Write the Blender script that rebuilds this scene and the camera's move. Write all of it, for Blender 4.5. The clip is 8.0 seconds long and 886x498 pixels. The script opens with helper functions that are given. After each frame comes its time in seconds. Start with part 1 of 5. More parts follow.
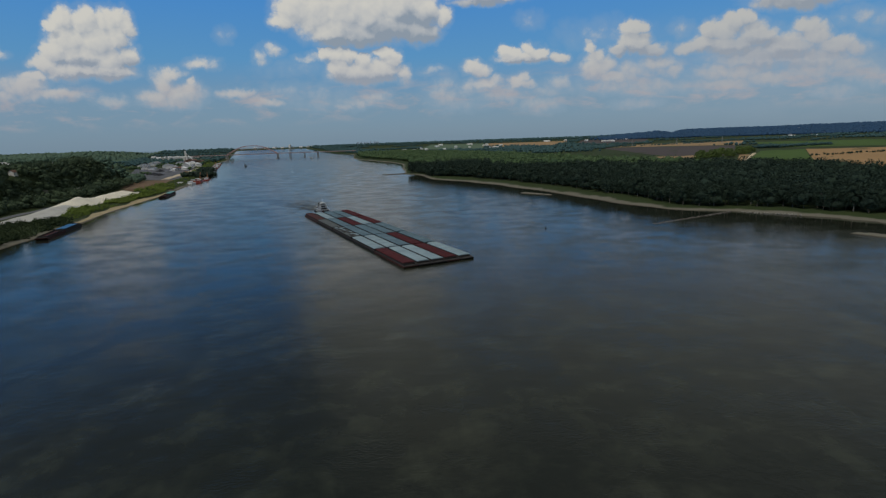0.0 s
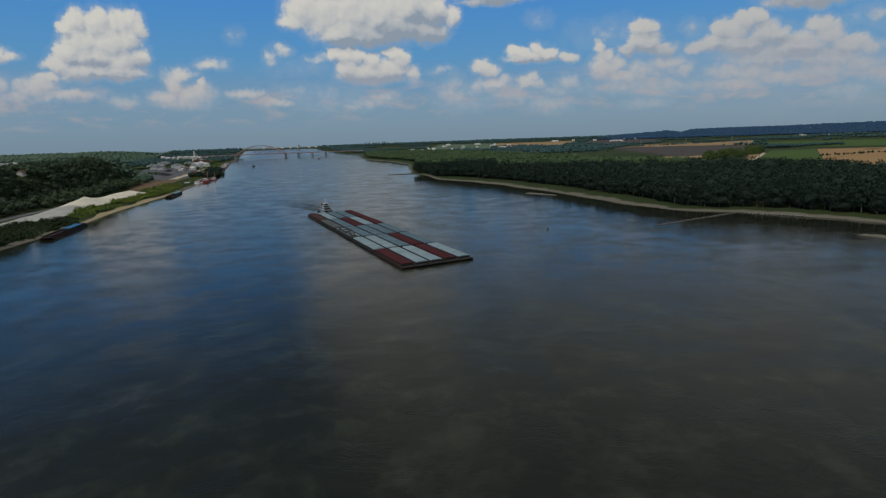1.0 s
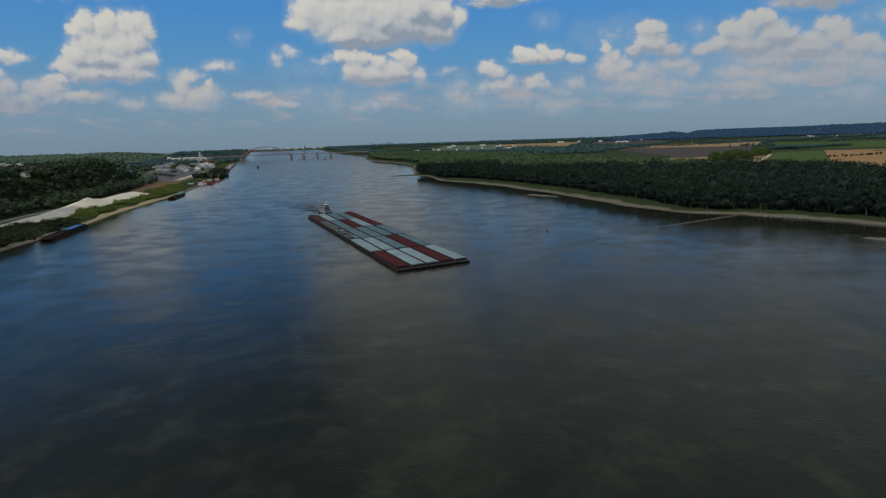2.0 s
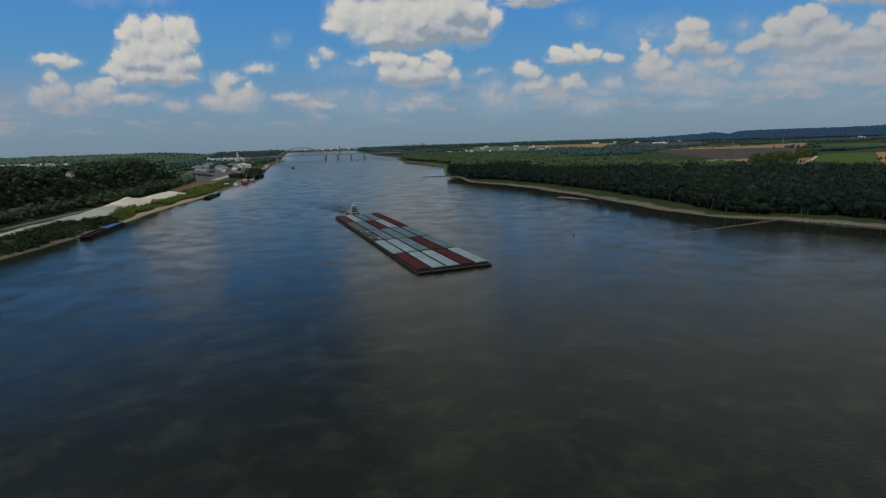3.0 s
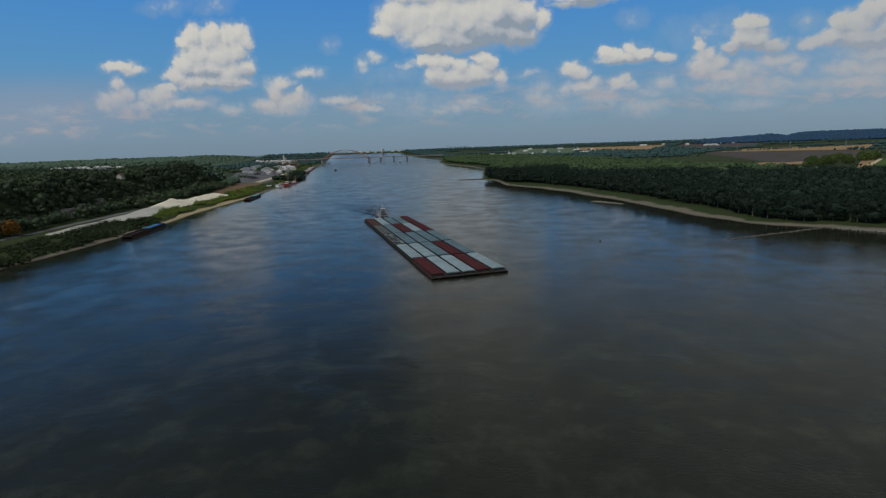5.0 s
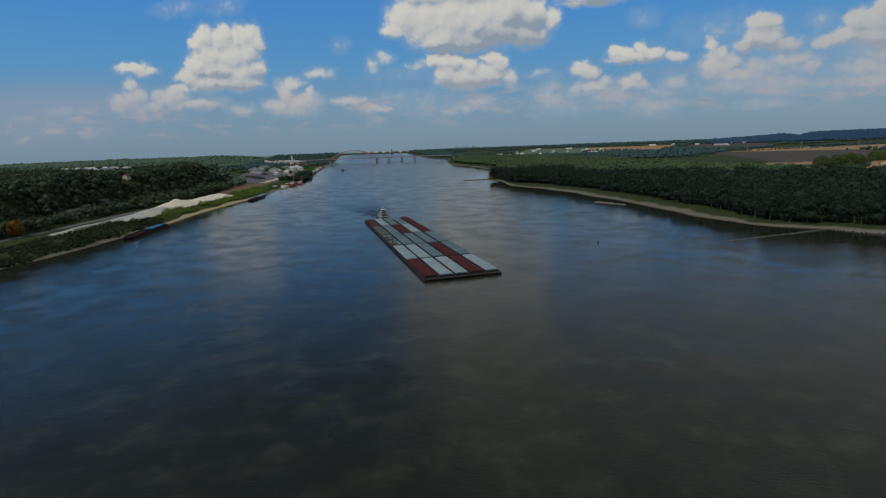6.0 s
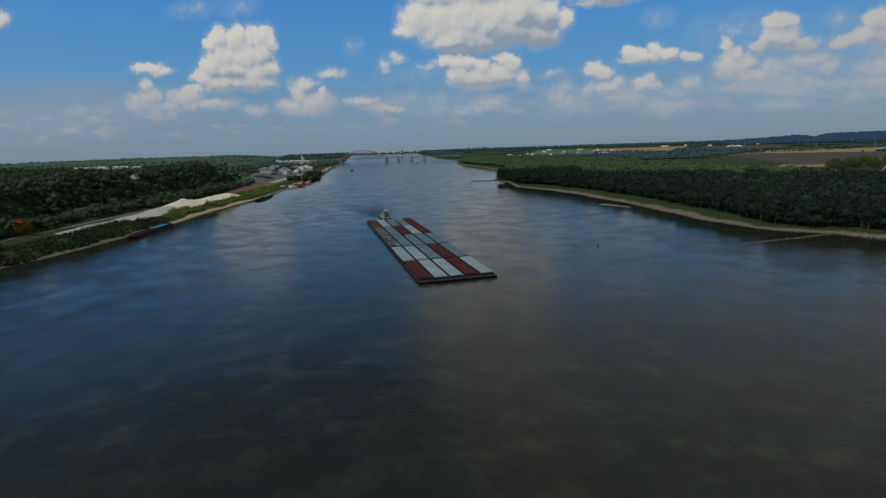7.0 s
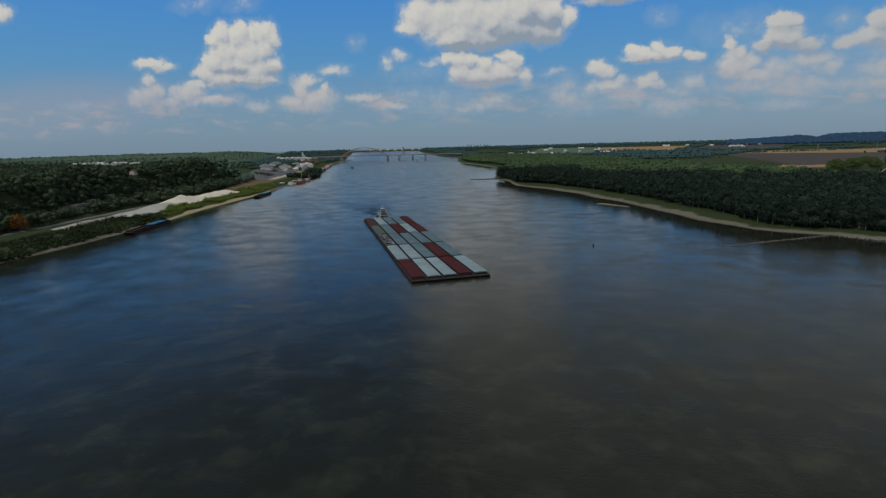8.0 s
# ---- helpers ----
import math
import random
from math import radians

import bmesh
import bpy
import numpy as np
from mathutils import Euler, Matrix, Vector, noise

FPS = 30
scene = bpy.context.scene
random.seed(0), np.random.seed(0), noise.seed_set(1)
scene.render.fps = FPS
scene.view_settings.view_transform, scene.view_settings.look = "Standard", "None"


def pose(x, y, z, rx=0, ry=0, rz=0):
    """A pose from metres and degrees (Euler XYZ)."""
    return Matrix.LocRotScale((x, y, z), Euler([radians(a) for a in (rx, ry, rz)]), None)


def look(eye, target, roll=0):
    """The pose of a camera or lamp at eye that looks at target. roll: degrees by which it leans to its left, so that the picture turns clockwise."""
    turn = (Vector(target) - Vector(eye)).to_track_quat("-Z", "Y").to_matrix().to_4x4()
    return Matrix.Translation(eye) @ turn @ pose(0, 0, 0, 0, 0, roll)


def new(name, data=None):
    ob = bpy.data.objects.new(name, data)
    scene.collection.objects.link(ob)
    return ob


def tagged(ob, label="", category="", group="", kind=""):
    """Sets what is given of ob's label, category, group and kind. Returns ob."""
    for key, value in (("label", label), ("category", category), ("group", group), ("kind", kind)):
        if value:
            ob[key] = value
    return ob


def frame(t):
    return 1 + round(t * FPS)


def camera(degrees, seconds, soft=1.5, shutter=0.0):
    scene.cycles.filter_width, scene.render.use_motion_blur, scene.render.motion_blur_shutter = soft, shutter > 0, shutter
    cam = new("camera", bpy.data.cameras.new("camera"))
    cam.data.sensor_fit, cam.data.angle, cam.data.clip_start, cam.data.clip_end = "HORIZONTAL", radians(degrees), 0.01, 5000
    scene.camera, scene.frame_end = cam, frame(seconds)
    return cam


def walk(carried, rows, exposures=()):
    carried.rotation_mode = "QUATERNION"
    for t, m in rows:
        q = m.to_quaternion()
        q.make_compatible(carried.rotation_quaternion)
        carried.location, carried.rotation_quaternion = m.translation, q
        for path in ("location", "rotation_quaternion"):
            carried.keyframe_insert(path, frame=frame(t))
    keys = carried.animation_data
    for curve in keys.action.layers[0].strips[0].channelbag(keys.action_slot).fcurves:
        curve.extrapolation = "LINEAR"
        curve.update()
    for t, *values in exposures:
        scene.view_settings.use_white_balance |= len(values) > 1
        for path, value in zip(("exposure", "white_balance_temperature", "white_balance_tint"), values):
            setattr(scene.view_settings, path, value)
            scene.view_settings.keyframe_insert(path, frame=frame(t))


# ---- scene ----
cam = camera(79.6, 8.0, soft=1.3)
walk(cam, [
    (0.0, pose(0.0, 0.0, 85.0, 78.18, 1.94, 0.00)),
    (0.5, pose(3.2, 0.7, 85.1, 78.16, 1.99, 0.36)),
    (1.0, pose(6.3, 1.9, 85.2, 78.20, 1.98, 0.89)),
    (2.5, pose(16.2, 7.6, 85.5, 78.42, 1.94, 2.71)),
    (3.0, pose(20.2, 9.7, 85.8, 78.54, 1.94, 5.11)),
    (3.5, pose(24.9, 11.5, 85.7, 78.65, 1.95, 6.73)),
    (4.0, pose(29.2, 12.8, 85.9, 78.76, 1.99, 8.07)),
    (4.5, pose(33.9, 14.1, 86.3, 78.88, 2.02, 9.16)),
    (6.0, pose(49.4, 19.0, 86.9, 78.98, 2.14, 10.90)),
    (6.5, pose(54.6, 21.0, 87.2, 79.04, 2.08, 11.50)),
    (7.0, pose(59.3, 22.7, 87.7, 79.05, 1.93, 12.12)),
    (7.5, pose(62.1, 24.4, 88.1, 78.97, 1.82, 12.35)),
    (8.0, pose(64.3, 25.0, 88.2, 78.81, 1.55, 12.33)),
])

# ---------------------------------------------------------------- world and sun
SUN_ELEVATION, SUN_AZIMUTH = 56.0, -135.0      # azimuth from +y towards +x
EXPOSURE = 0.0
scene.view_settings.exposure = EXPOSURE

sun_data = bpy.data.lights.new("sun", "SUN")
sun_data.energy, sun_data.angle, sun_data.color = 1.8, radians(0.53), (1.0, 0.95, 0.86)
sun = new("sun", sun_data)
e, a = radians(SUN_ELEVATION), radians(SUN_AZIMUTH)
sun_way = Vector((math.sin(a) * math.cos(e), math.cos(a) * math.cos(e), math.sin(e)))
sun.matrix_world = look(sun_way * 1000, (0, 0, 0))


class Graph:
    """Short helpers for building node trees."""

    def __init__(self, tree):
        self.tree, self.links = tree, tree.links

    def node(self, kind):
        return self.tree.nodes.new(kind)

    def put(self, socket, value):
        if value is None:
            return
        if hasattr(value, "is_output"):
            self.links.new(value, socket)
        else:
            socket.default_value = value

    def math(self, op, a, b=None, c=None, clamp=False):
        n = self.node("ShaderNodeMath")
        n.operation, n.use_clamp = op, clamp
        for s, v in zip(n.inputs, (a, b, c)):
            self.put(s, v)
        return n.outputs[0]

    def vec(self, op, a, b=None, out=0):
        n = self.node("ShaderNodeVectorMath")
        n.operation = op
        self.put(n.inputs[0], a)
        self.put(n.inputs[1], b)
        return n.outputs[out]

    def mix(self, fac, a, b, blend="MIX"):
        n = self.node("ShaderNodeMix")
        n.data_type, n.blend_type = "RGBA", blend
        self.put(n.inputs["Factor"], fac)
        self.put(n.inputs[6], a)
        self.put(n.inputs[7], b)
        return n.outputs[2]

    def noise(self, vector, scale, detail=4.0, rough=0.55, distortion=0.0, dims="3D"):
        n = self.node("ShaderNodeTexNoise")
        n.noise_dimensions = dims
        self.put(n.inputs["Vector"], vector)
        n.inputs["Scale"].default_value, n.inputs["Detail"].default_value = scale, detail
        n.inputs["Roughness"].default_value, n.inputs["Distortion"].default_value = rough, distortion
        return n.outputs["Fac"]

    def smooth(self, value, lo, hi, to_lo=0.0, to_hi=1.0):
        n = self.node("ShaderNodeMapRange")
        n.interpolation_type = "SMOOTHSTEP"
        for s, v in zip(n.inputs, (value, lo, hi, to_lo, to_hi)):
            self.put(s, v)
        return n.outputs[0]

    def ramp(self, fac, stops):
        n = self.node("ShaderNodeValToRGB")
        self.put(n.inputs[0], fac)
        el = n.color_ramp.elements
        while len(el) < len(stops):
            el.new(0.5)
        for item, (p, c) in zip(el, stops):
            item.position, item.color = p, (*c, 1)
        return n.outputs[0]


# cumulus as rounded heads: place along and above the horizon, half width, half height, thickness
TOWER = (
    (-0.664, 0.226, 0.026, 0.022, 1), (-0.625, 0.222, 0.032, 0.024, 1), (-0.58, 0.221, 0.034, 0.024, 1), (-0.556, 0.211, 0.018, 0.017, 1), (-0.686, 0.215, 0.016, 0.013, 1),
    (-0.655, 0.193, 0.042, 0.028, 1), (-0.61, 0.187, 0.042, 0.03, 1), (-0.574, 0.192, 0.026, 0.022, 1), (-0.688, 0.175, 0.028, 0.023, 1), (-0.645, 0.164, 0.048, 0.027, 1),
    (-0.596, 0.155, 0.042, 0.023, 1), (-0.556, 0.161, 0.02, 0.017, 1), (-0.707, 0.155, 0.03, 0.017, 1), (-0.659, 0.141, 0.063, 0.017, 1), (-0.594, 0.134, 0.049, 0.013, 1),
)
WEST_BANK = (
    (-0.836, 0.18, 0.038, 0.011, 0.85), (-0.81, 0.172, 0.032, 0.009, 0.71), (-0.874, 0.111, 0.03, 0.018, 0.78), (-0.838, 0.121, 0.033, 0.023, 0.78), (-0.846, 0.144, 0.016, 0.016, 0.71),
    (-0.757, 0.117, 0.045, 0.018, 0.85), (-0.735, 0.133, 0.026, 0.011, 0.85), (-0.707, 0.1, 0.064, 0.011, 0.71), (-0.599, 0.085, 0.027, 0.009, 0.42), (-0.8, 0.1, 0.04, 0.011, 0.56),
    (-1.027, 0.102, 0.029, 0.008, 0.28), (-1.188, 0.302, 0.027, 0.018, 0.71), (-0.715, 0.285, 0.025, 0.008, 0.13), (-0.612, 0.279, 0.015, 0.006, 0.06),
)
RIVER_WEST = (
    (-0.487, 0.13, 0.028, 0.012, 0.78), (-0.5, 0.111, 0.02, 0.025, 0.78), (-0.472, 0.095, 0.041, 0.021, 0.78), (-0.454, 0.111, 0.012, 0.01, 0.85), (-0.519, 0.09, 0.031, 0.014, 0.71),
    (-0.429, 0.145, 0.026, 0.009, 0.49), (-0.415, 0.139, 0.014, 0.006, 0.28), (-0.494, 0.081, 0.051, 0.01, 0.56), (-0.38, 0.092, 0.029, 0.008, 0.64), (-0.359, 0.091, 0.02, 0.006, 0.56),
    (-0.33, 0.076, 0.016, 0.009, 0.64), (-0.31, 0.073, 0.023, 0.008, 0.64), (-0.277, 0.089, 0.02, 0.008, 0.13), (-0.227, 0.08, 0.027, 0.008, 0.06), (-0.207, 0.071, 0.016, 0.006, 0.05),
)
WISPS = (
    (-0.381, 0.189, 0.006, 0.006, 0.06), (-0.32, 0.153, 0.012, 0.013, 0.35), (-0.297, 0.164, 0.014, 0.008, 0.35), (-0.268, 0.134, 0.02, 0.005, 0.06), (-0.015, 0.119, 0.018, 0.006, 0.35),
    (0.427, 0.174, 0.01, 0.008, 0.13), (0.157, 0.198, 0.008, 0.005, 0.05), (0.287, 0.171, 0.026, 0.009, 0.06), (0.749, 0.185, 0.024, 0.013, 0.28), (0.719, 0.184, 0.014, 0.007, 0.13),
    (0.764, 0.178, 0.02, 0.009, 0.13),
)
OVERHEAD = (
    (-0.254, 0.231, 0.038, 0.031, 1), (-0.276, 0.213, 0.026, 0.017, 1), (-0.215, 0.221, 0.045, 0.037, 1), (-0.165, 0.228, 0.05, 0.041, 1), (-0.116, 0.222, 0.05, 0.041, 1),
    (-0.066, 0.229, 0.045, 0.037, 1), (-0.027, 0.214, 0.032, 0.031, 1), (0.008, 0.208, 0.014, 0.02, 0.85), (-0.188, 0.192, 0.05, 0.024, 1), (-0.138, 0.185, 0.05, 0.021, 1),
    (-0.087, 0.193, 0.06, 0.026, 1), (-0.038, 0.186, 0.04, 0.021, 1), (-0.179, 0.172, 0.04, 0.011, 0.71), (-0.21, 0.28, 0.059, 0.036, 1), (-0.131, 0.286, 0.088, 0.045, 1),
    (-0.054, 0.275, 0.049, 0.036, 1), (0.073, 0.231, 0.049, 0.007, 0.71), (0.093, 0.242, 0.069, 0.013, 0.85),
)
CHANNEL = (
    (-0.191, 0.151, 0.026, 0.015, 1), (-0.206, 0.154, 0.014, 0.01, 1), (-0.166, 0.148, 0.02, 0.015, 1), (-0.141, 0.139, 0.02, 0.015, 1), (-0.1, 0.151, 0.022, 0.012, 1),
    (-0.09, 0.141, 0.02, 0.013, 1), (-0.157, 0.121, 0.046, 0.019, 1), (-0.112, 0.122, 0.041, 0.019, 1), (-0.182, 0.129, 0.022, 0.017, 1), (-0.066, 0.114, 0.016, 0.014, 0.78),
    (-0.236, 0.148, 0.022, 0.006, 0.28), (-0.133, 0.108, 0.061, 0.008, 0.71), (-0.146, 0.069, 0.031, 0.009, 0.42), (-0.125, 0.077, 0.025, 0.007, 0.42), (-0.177, 0.06, 0.021, 0.005, 0.28),
    (0.004, 0.079, 0.025, 0.02, 0.35), (0.034, 0.058, 0.025, 0.007, 0.13),
)
MIDDLE = (
    (0.115, 0.15, 0.014, 0.01, 1), (0.127, 0.142, 0.02, 0.01, 1), (0.162, 0.148, 0.016, 0.013, 1), (0.172, 0.141, 0.026, 0.012, 1), (0.152, 0.134, 0.046, 0.009, 1),
    (0.213, 0.135, 0.018, 0.01, 1), (0.061, 0.123, 0.02, 0.013, 0.85), (0.071, 0.117, 0.022, 0.01, 0.78), (0.081, 0.096, 0.033, 0.01, 0.71), (0.07, 0.09, 0.031, 0.008, 0.56),
    (0.137, 0.097, 0.018, 0.011, 0.85), (0.147, 0.089, 0.024, 0.008, 0.71), (0.101, 0.071, 0.041, 0.008, 0.28), (0.091, 0.084, 0.061, 0.01, 0.28), (0.213, 0.089, 0.018, 0.011, 0.42),
    (0.198, 0.079, 0.031, 0.008, 0.28), (0.178, 0.056, 0.031, 0.012, 0.35),
)
EAST_HEADS = (
    (0.337, 0.177, 0.02, 0.016, 1), (0.352, 0.178, 0.018, 0.013, 1), (0.343, 0.155, 0.03, 0.021, 1), (0.373, 0.141, 0.03, 0.011, 0.85), (0.318, 0.141, 0.02, 0.011, 0.85),
    (0.268, 0.148, 0.014, 0.013, 0.85), (0.284, 0.114, 0.032, 0.021, 0.85), (0.273, 0.133, 0.02, 0.015, 0.85), (0.309, 0.098, 0.028, 0.012, 0.78), (0.39, 0.115, 0.04, 0.015, 0.64),
    (0.411, 0.104, 0.024, 0.012, 0.64), (0.345, 0.107, 0.041, 0.017, 0.49), (0.387, 0.076, 0.061, 0.012, 0.42), (0.325, 0.083, 0.061, 0.014, 0.42), (0.357, 0.05, 0.027, 0.007, 0.28),
)
EAST_MASS = (
    (0.54, 0.188, 0.018, 0.015, 1), (0.521, 0.18, 0.024, 0.017, 1), (0.502, 0.168, 0.03, 0.019, 1), (0.477, 0.169, 0.02, 0.015, 1), (0.562, 0.161, 0.04, 0.023, 0.93),
    (0.514, 0.144, 0.05, 0.019, 1), (0.468, 0.148, 0.03, 0.015, 0.85), (0.439, 0.142, 0.018, 0.01, 0.71), (0.619, 0.141, 0.05, 0.025, 0.85), (0.651, 0.173, 0.024, 0.015, 0.93),
    (0.667, 0.158, 0.03, 0.021, 0.85), (0.705, 0.138, 0.04, 0.017, 0.85), (0.735, 0.132, 0.03, 0.013, 0.71), (0.576, 0.123, 0.091, 0.023, 0.71), (0.667, 0.115, 0.071, 0.021, 0.71),
    (0.617, 0.211, 0.069, 0.013, 0.85), (0.636, 0.224, 0.089, 0.018, 0.85),
)
EAST_LOW = (
    (0.528, 0.096, 0.071, 0.017, 0.64), (0.519, 0.078, 0.041, 0.01, 0.71), (0.589, 0.089, 0.051, 0.012, 0.71), (0.669, 0.096, 0.061, 0.014, 0.56), (0.729, 0.103, 0.04, 0.014, 0.56),
    (0.488, 0.077, 0.041, 0.01, 0.56), (0.709, 0.06, 0.031, 0.008, 0.35), (0.771, 0.087, 0.041, 0.016, 0.42),
)
SHADE = (
    (-0.647, 0.152, 0.034, 0.009, 0.9), (-0.621, 0.125, 0.071, 0.008, 0.7), (-0.564, 0.15, 0.02, 0.01, 0.6), (-0.078, 0.181, 0.09, 0.021, 1), (-0.042, 0.196, 0.04, 0.023, 0.8),
    (-0.179, 0.169, 0.055, 0.011, 0.9), (-0.125, 0.158, 0.03, 0.008, 0.8), (-0.143, 0.109, 0.061, 0.009, 0.6), (0.162, 0.128, 0.051, 0.006, 0.7), (0.354, 0.136, 0.055, 0.01, 0.8),
    (0.514, 0.135, 0.06, 0.009, 0.8), (0.574, 0.146, 0.05, 0.009, 0.8), (0.626, 0.124, 0.081, 0.009, 0.8), (0.657, 0.209, 0.109, 0.015, 1), (0.073, 0.23, 0.059, 0.009, 0.8),
    (0.608, 0.104, 0.081, 0.007, 0.6),
)
# high cloud over the camera, seen only mirrored in the river
ZENITH = (
    (-0.130, 0.340, 0.160, 0.090, 1.2), (-0.090, 0.450, 0.150, 0.110, 1.2), (-0.040, 0.600, 0.170, 0.140, 1.1),
    (0.620, 0.440, 0.560, 0.250, 0.8), (0.330, 0.340, 0.260, 0.110, 0.7),
)


def cloud_group(name, masses, relief):
    """Node group: thickness of the given cloud heads at a place (u, v, 0) of the sky, billowed by relief."""
    tree = bpy.data.node_groups.new(name, "ShaderNodeTree")
    tree.interface.new_socket("Vector", in_out="INPUT", socket_type="NodeSocketVector")
    tree.interface.new_socket("Density", in_out="OUTPUT", socket_type="NodeSocketFloat")
    tree.interface.new_socket("Bulk", in_out="OUTPUT", socket_type="NodeSocketFloat")
    g = Graph(tree)
    gin, gout = g.node("NodeGroupInput"), g.node("NodeGroupOutput")
    p0 = gin.outputs[0]
    # ragged outlines: the place is shifted about by noise before the heads are met
    warp = g.node("ShaderNodeTexNoise")
    g.put(warp.inputs["Vector"], p0)
    warp.inputs["Scale"].default_value, warp.inputs["Detail"].default_value, warp.inputs["Roughness"].default_value = 34, 4.0, 0.55
    shift = g.vec("MULTIPLY", g.vec("SUBTRACT", warp.outputs["Color"], (0.5, 0.5, 0.5)), (0.034, 0.028, 0.0))
    p = g.vec("ADD", p0, shift)
    body = None
    for mass in masses:
        for u, v, ru, rv, thick in mass:
            n = g.node("ShaderNodeVectorMath")
            n.operation = "MULTIPLY_ADD"
            g.put(n.inputs[0], p)
            n.inputs[1].default_value, n.inputs[2].default_value = (1 / ru, 1 / rv, 0), (-u / ru, -v / rv, 0)
            d = g.vec("DOT_PRODUCT", n.outputs[0], n.outputs[0], out=1)
            head = g.math("MULTIPLY_ADD", d, -0.80 * thick, thick)
            body = head if body is None else g.math("MAXIMUM", body, head)
    body = g.math("MAXIMUM", body, -1.0)
    if not relief:
        g.put(gout.inputs[0], body)
        g.put(gout.inputs[1], body)
        return tree
    place_2 = g.vec("ADD", p0, g.vec("MULTIPLY", shift, (0.3, 0.3, 0.0)))

    def puffs(scale):
        n = g.node("ShaderNodeTexVoronoi")
        n.feature, n.voronoi_dimensions = "F1", "2D"
        g.put(n.inputs["Vector"], place_2)
        n.inputs["Scale"].default_value = scale
        d = n.outputs["Distance"]
        return g.math("SUBTRACT", 0.6, g.math("MULTIPLY", d, d))

    billow = g.math("ADD", g.math("MULTIPLY", puffs(36), 0.62), g.math("MULTIPLY", puffs(82), 0.38))
    fine = g.noise(place_2, 120, 5.0, 0.6)
    bulk = g.math("MULTIPLY_ADD", g.math("SUBTRACT", billow, 0.42), relief, body)
    total = g.math("MULTIPLY_ADD", g.math("SUBTRACT", fine, 0.5), relief * 0.75, bulk)
    g.put(gout.inputs[0], total)
    g.put(gout.inputs[1], bulk)
    return tree


def make_world():
    world = bpy.data.worlds.new("sky")
    scene.world = world
    world.use_nodes = True
    tree = world.node_tree
    tree.nodes.clear()
    g = Graph(tree)
    way = g.node("ShaderNodeTexCoord").outputs["Generated"]
    sep = g.node("ShaderNodeSeparateXYZ")
    g.put(sep.inputs[0], way)
    x, y, z = sep.outputs
    ahead = g.math("MAXIMUM", y, 0.05)
    u, v = g.math("DIVIDE", x, ahead), g.math("DIVIDE", z, ahead)
    sky_place = g.node("ShaderNodeCombineXYZ")
    g.put(sky_place.inputs[0], u)
    g.put(sky_place.inputs[1], v)
    sky_place = sky_place.outputs[0]

    # clear sky: the physical sky model, thickened by summer haze towards the horizon, and darkened overhead, out of
    # view, to darken what the river mirrors
    clear = g.node("ShaderNodeTexSky")
    clear.sky_type, clear.sun_disc = "NISHITA", False
    clear.sun_elevation, clear.sun_rotation = radians(SUN_ELEVATION), radians(SUN_AZIMUTH)
    clear.air_density, clear.dust_density, clear.ozone_density, clear.altitude = 1.0, 0.6, 2.5, 100
    blue = g.mix(1.0, clear.outputs[0], (0.055, 0.060, 0.066, 1), "MULTIPLY")
    height = g.math("MAXIMUM", z, 0.0)
    deep = g.ramp(height, ((0.0, (0.165, 0.255, 0.350)), (0.07, (0.160, 0.280, 0.408)), (0.14, (0.085, 0.285, 0.540)), (0.24, (0.052, 0.250, 0.620)), (0.40, (0.045, 0.073, 0.128)), (1.0, (0.050, 0.074, 0.118))))
    blue = g.mix(0.8, blue, deep)

    # clouds ahead of the river
    heads = cloud_group("cloud_heads", (TOWER, WEST_BANK, RIVER_WEST, WISPS, OVERHEAD, CHANNEL, MIDDLE, EAST_HEADS, EAST_MASS, EAST_LOW), 0.55)
    bases = cloud_group("cloud_bases", (SHADE,), 0.0)
    upper = cloud_group("cloud_upper", (ZENITH,), 0.0)

    def density(group, place):
        n = g.node("ShaderNodeGroup")
        n.node_tree = group
        g.put(n.inputs[0], place)
        return n.outputs

    here, bulk = density(heads, sky_place)
    sunward, bulk_sunward = density(heads, g.vec("ADD", sky_place, (-0.007, 0.013, 0.0)))
    base = density(bases, sky_place)[0]
    high = density(upper, sky_place)[0]
    front = g.math("MULTIPLY", g.smooth(y, 0.25, 0.4), g.smooth(v, 0.95, 0.72))

    # scattered cumulus over the rest of the sky, on a flat layer
    over = g.math("MAXIMUM", z, 0.06)
    layer = g.vec("MULTIPLY", way, (1, 1, 0))
    flat = g.node("ShaderNodeVectorMath")
    flat.operation = "SCALE"
    g.put(flat.inputs[0], layer)
    g.put(flat.inputs["Scale"], g.math("DIVIDE", 1.0, over))
    field = g.noise(flat.outputs[0], 0.8, 6.0, 0.55, 0.2)
    rest = g.math("MULTIPLY_ADD", g.math("ADD", g.math("SUBTRACT", field, 0.47), g.math("MULTIPLY", x, 0.34)), 5.0, 0.0)
    rest_part = g.math("SUBTRACT", 1.0, front)

    cover_front = g.math("MULTIPLY", g.smooth(here, g.smooth(z, 0.04, 0.16, -0.24, -0.10), g.smooth(z, 0.04, 0.16, 0.90, 0.58)), front)
    cover_rest = g.math("MULTIPLY", g.math("MULTIPLY", g.smooth(rest, 0.0, 0.6), rest_part), g.smooth(z, 0.05, 0.15))
    lit = g.math("ADD", g.math("MULTIPLY", g.math("SUBTRACT", bulk, bulk_sunward), 0.9), g.math("MULTIPLY", g.math("SUBTRACT", here, sunward), 0.25))
    light = g.smooth(lit, -1.15, 0.80)
    light = g.math("SUBTRACT", light, g.smooth(base, -0.6, 1.0, 0.0, 0.60), clamp=True)
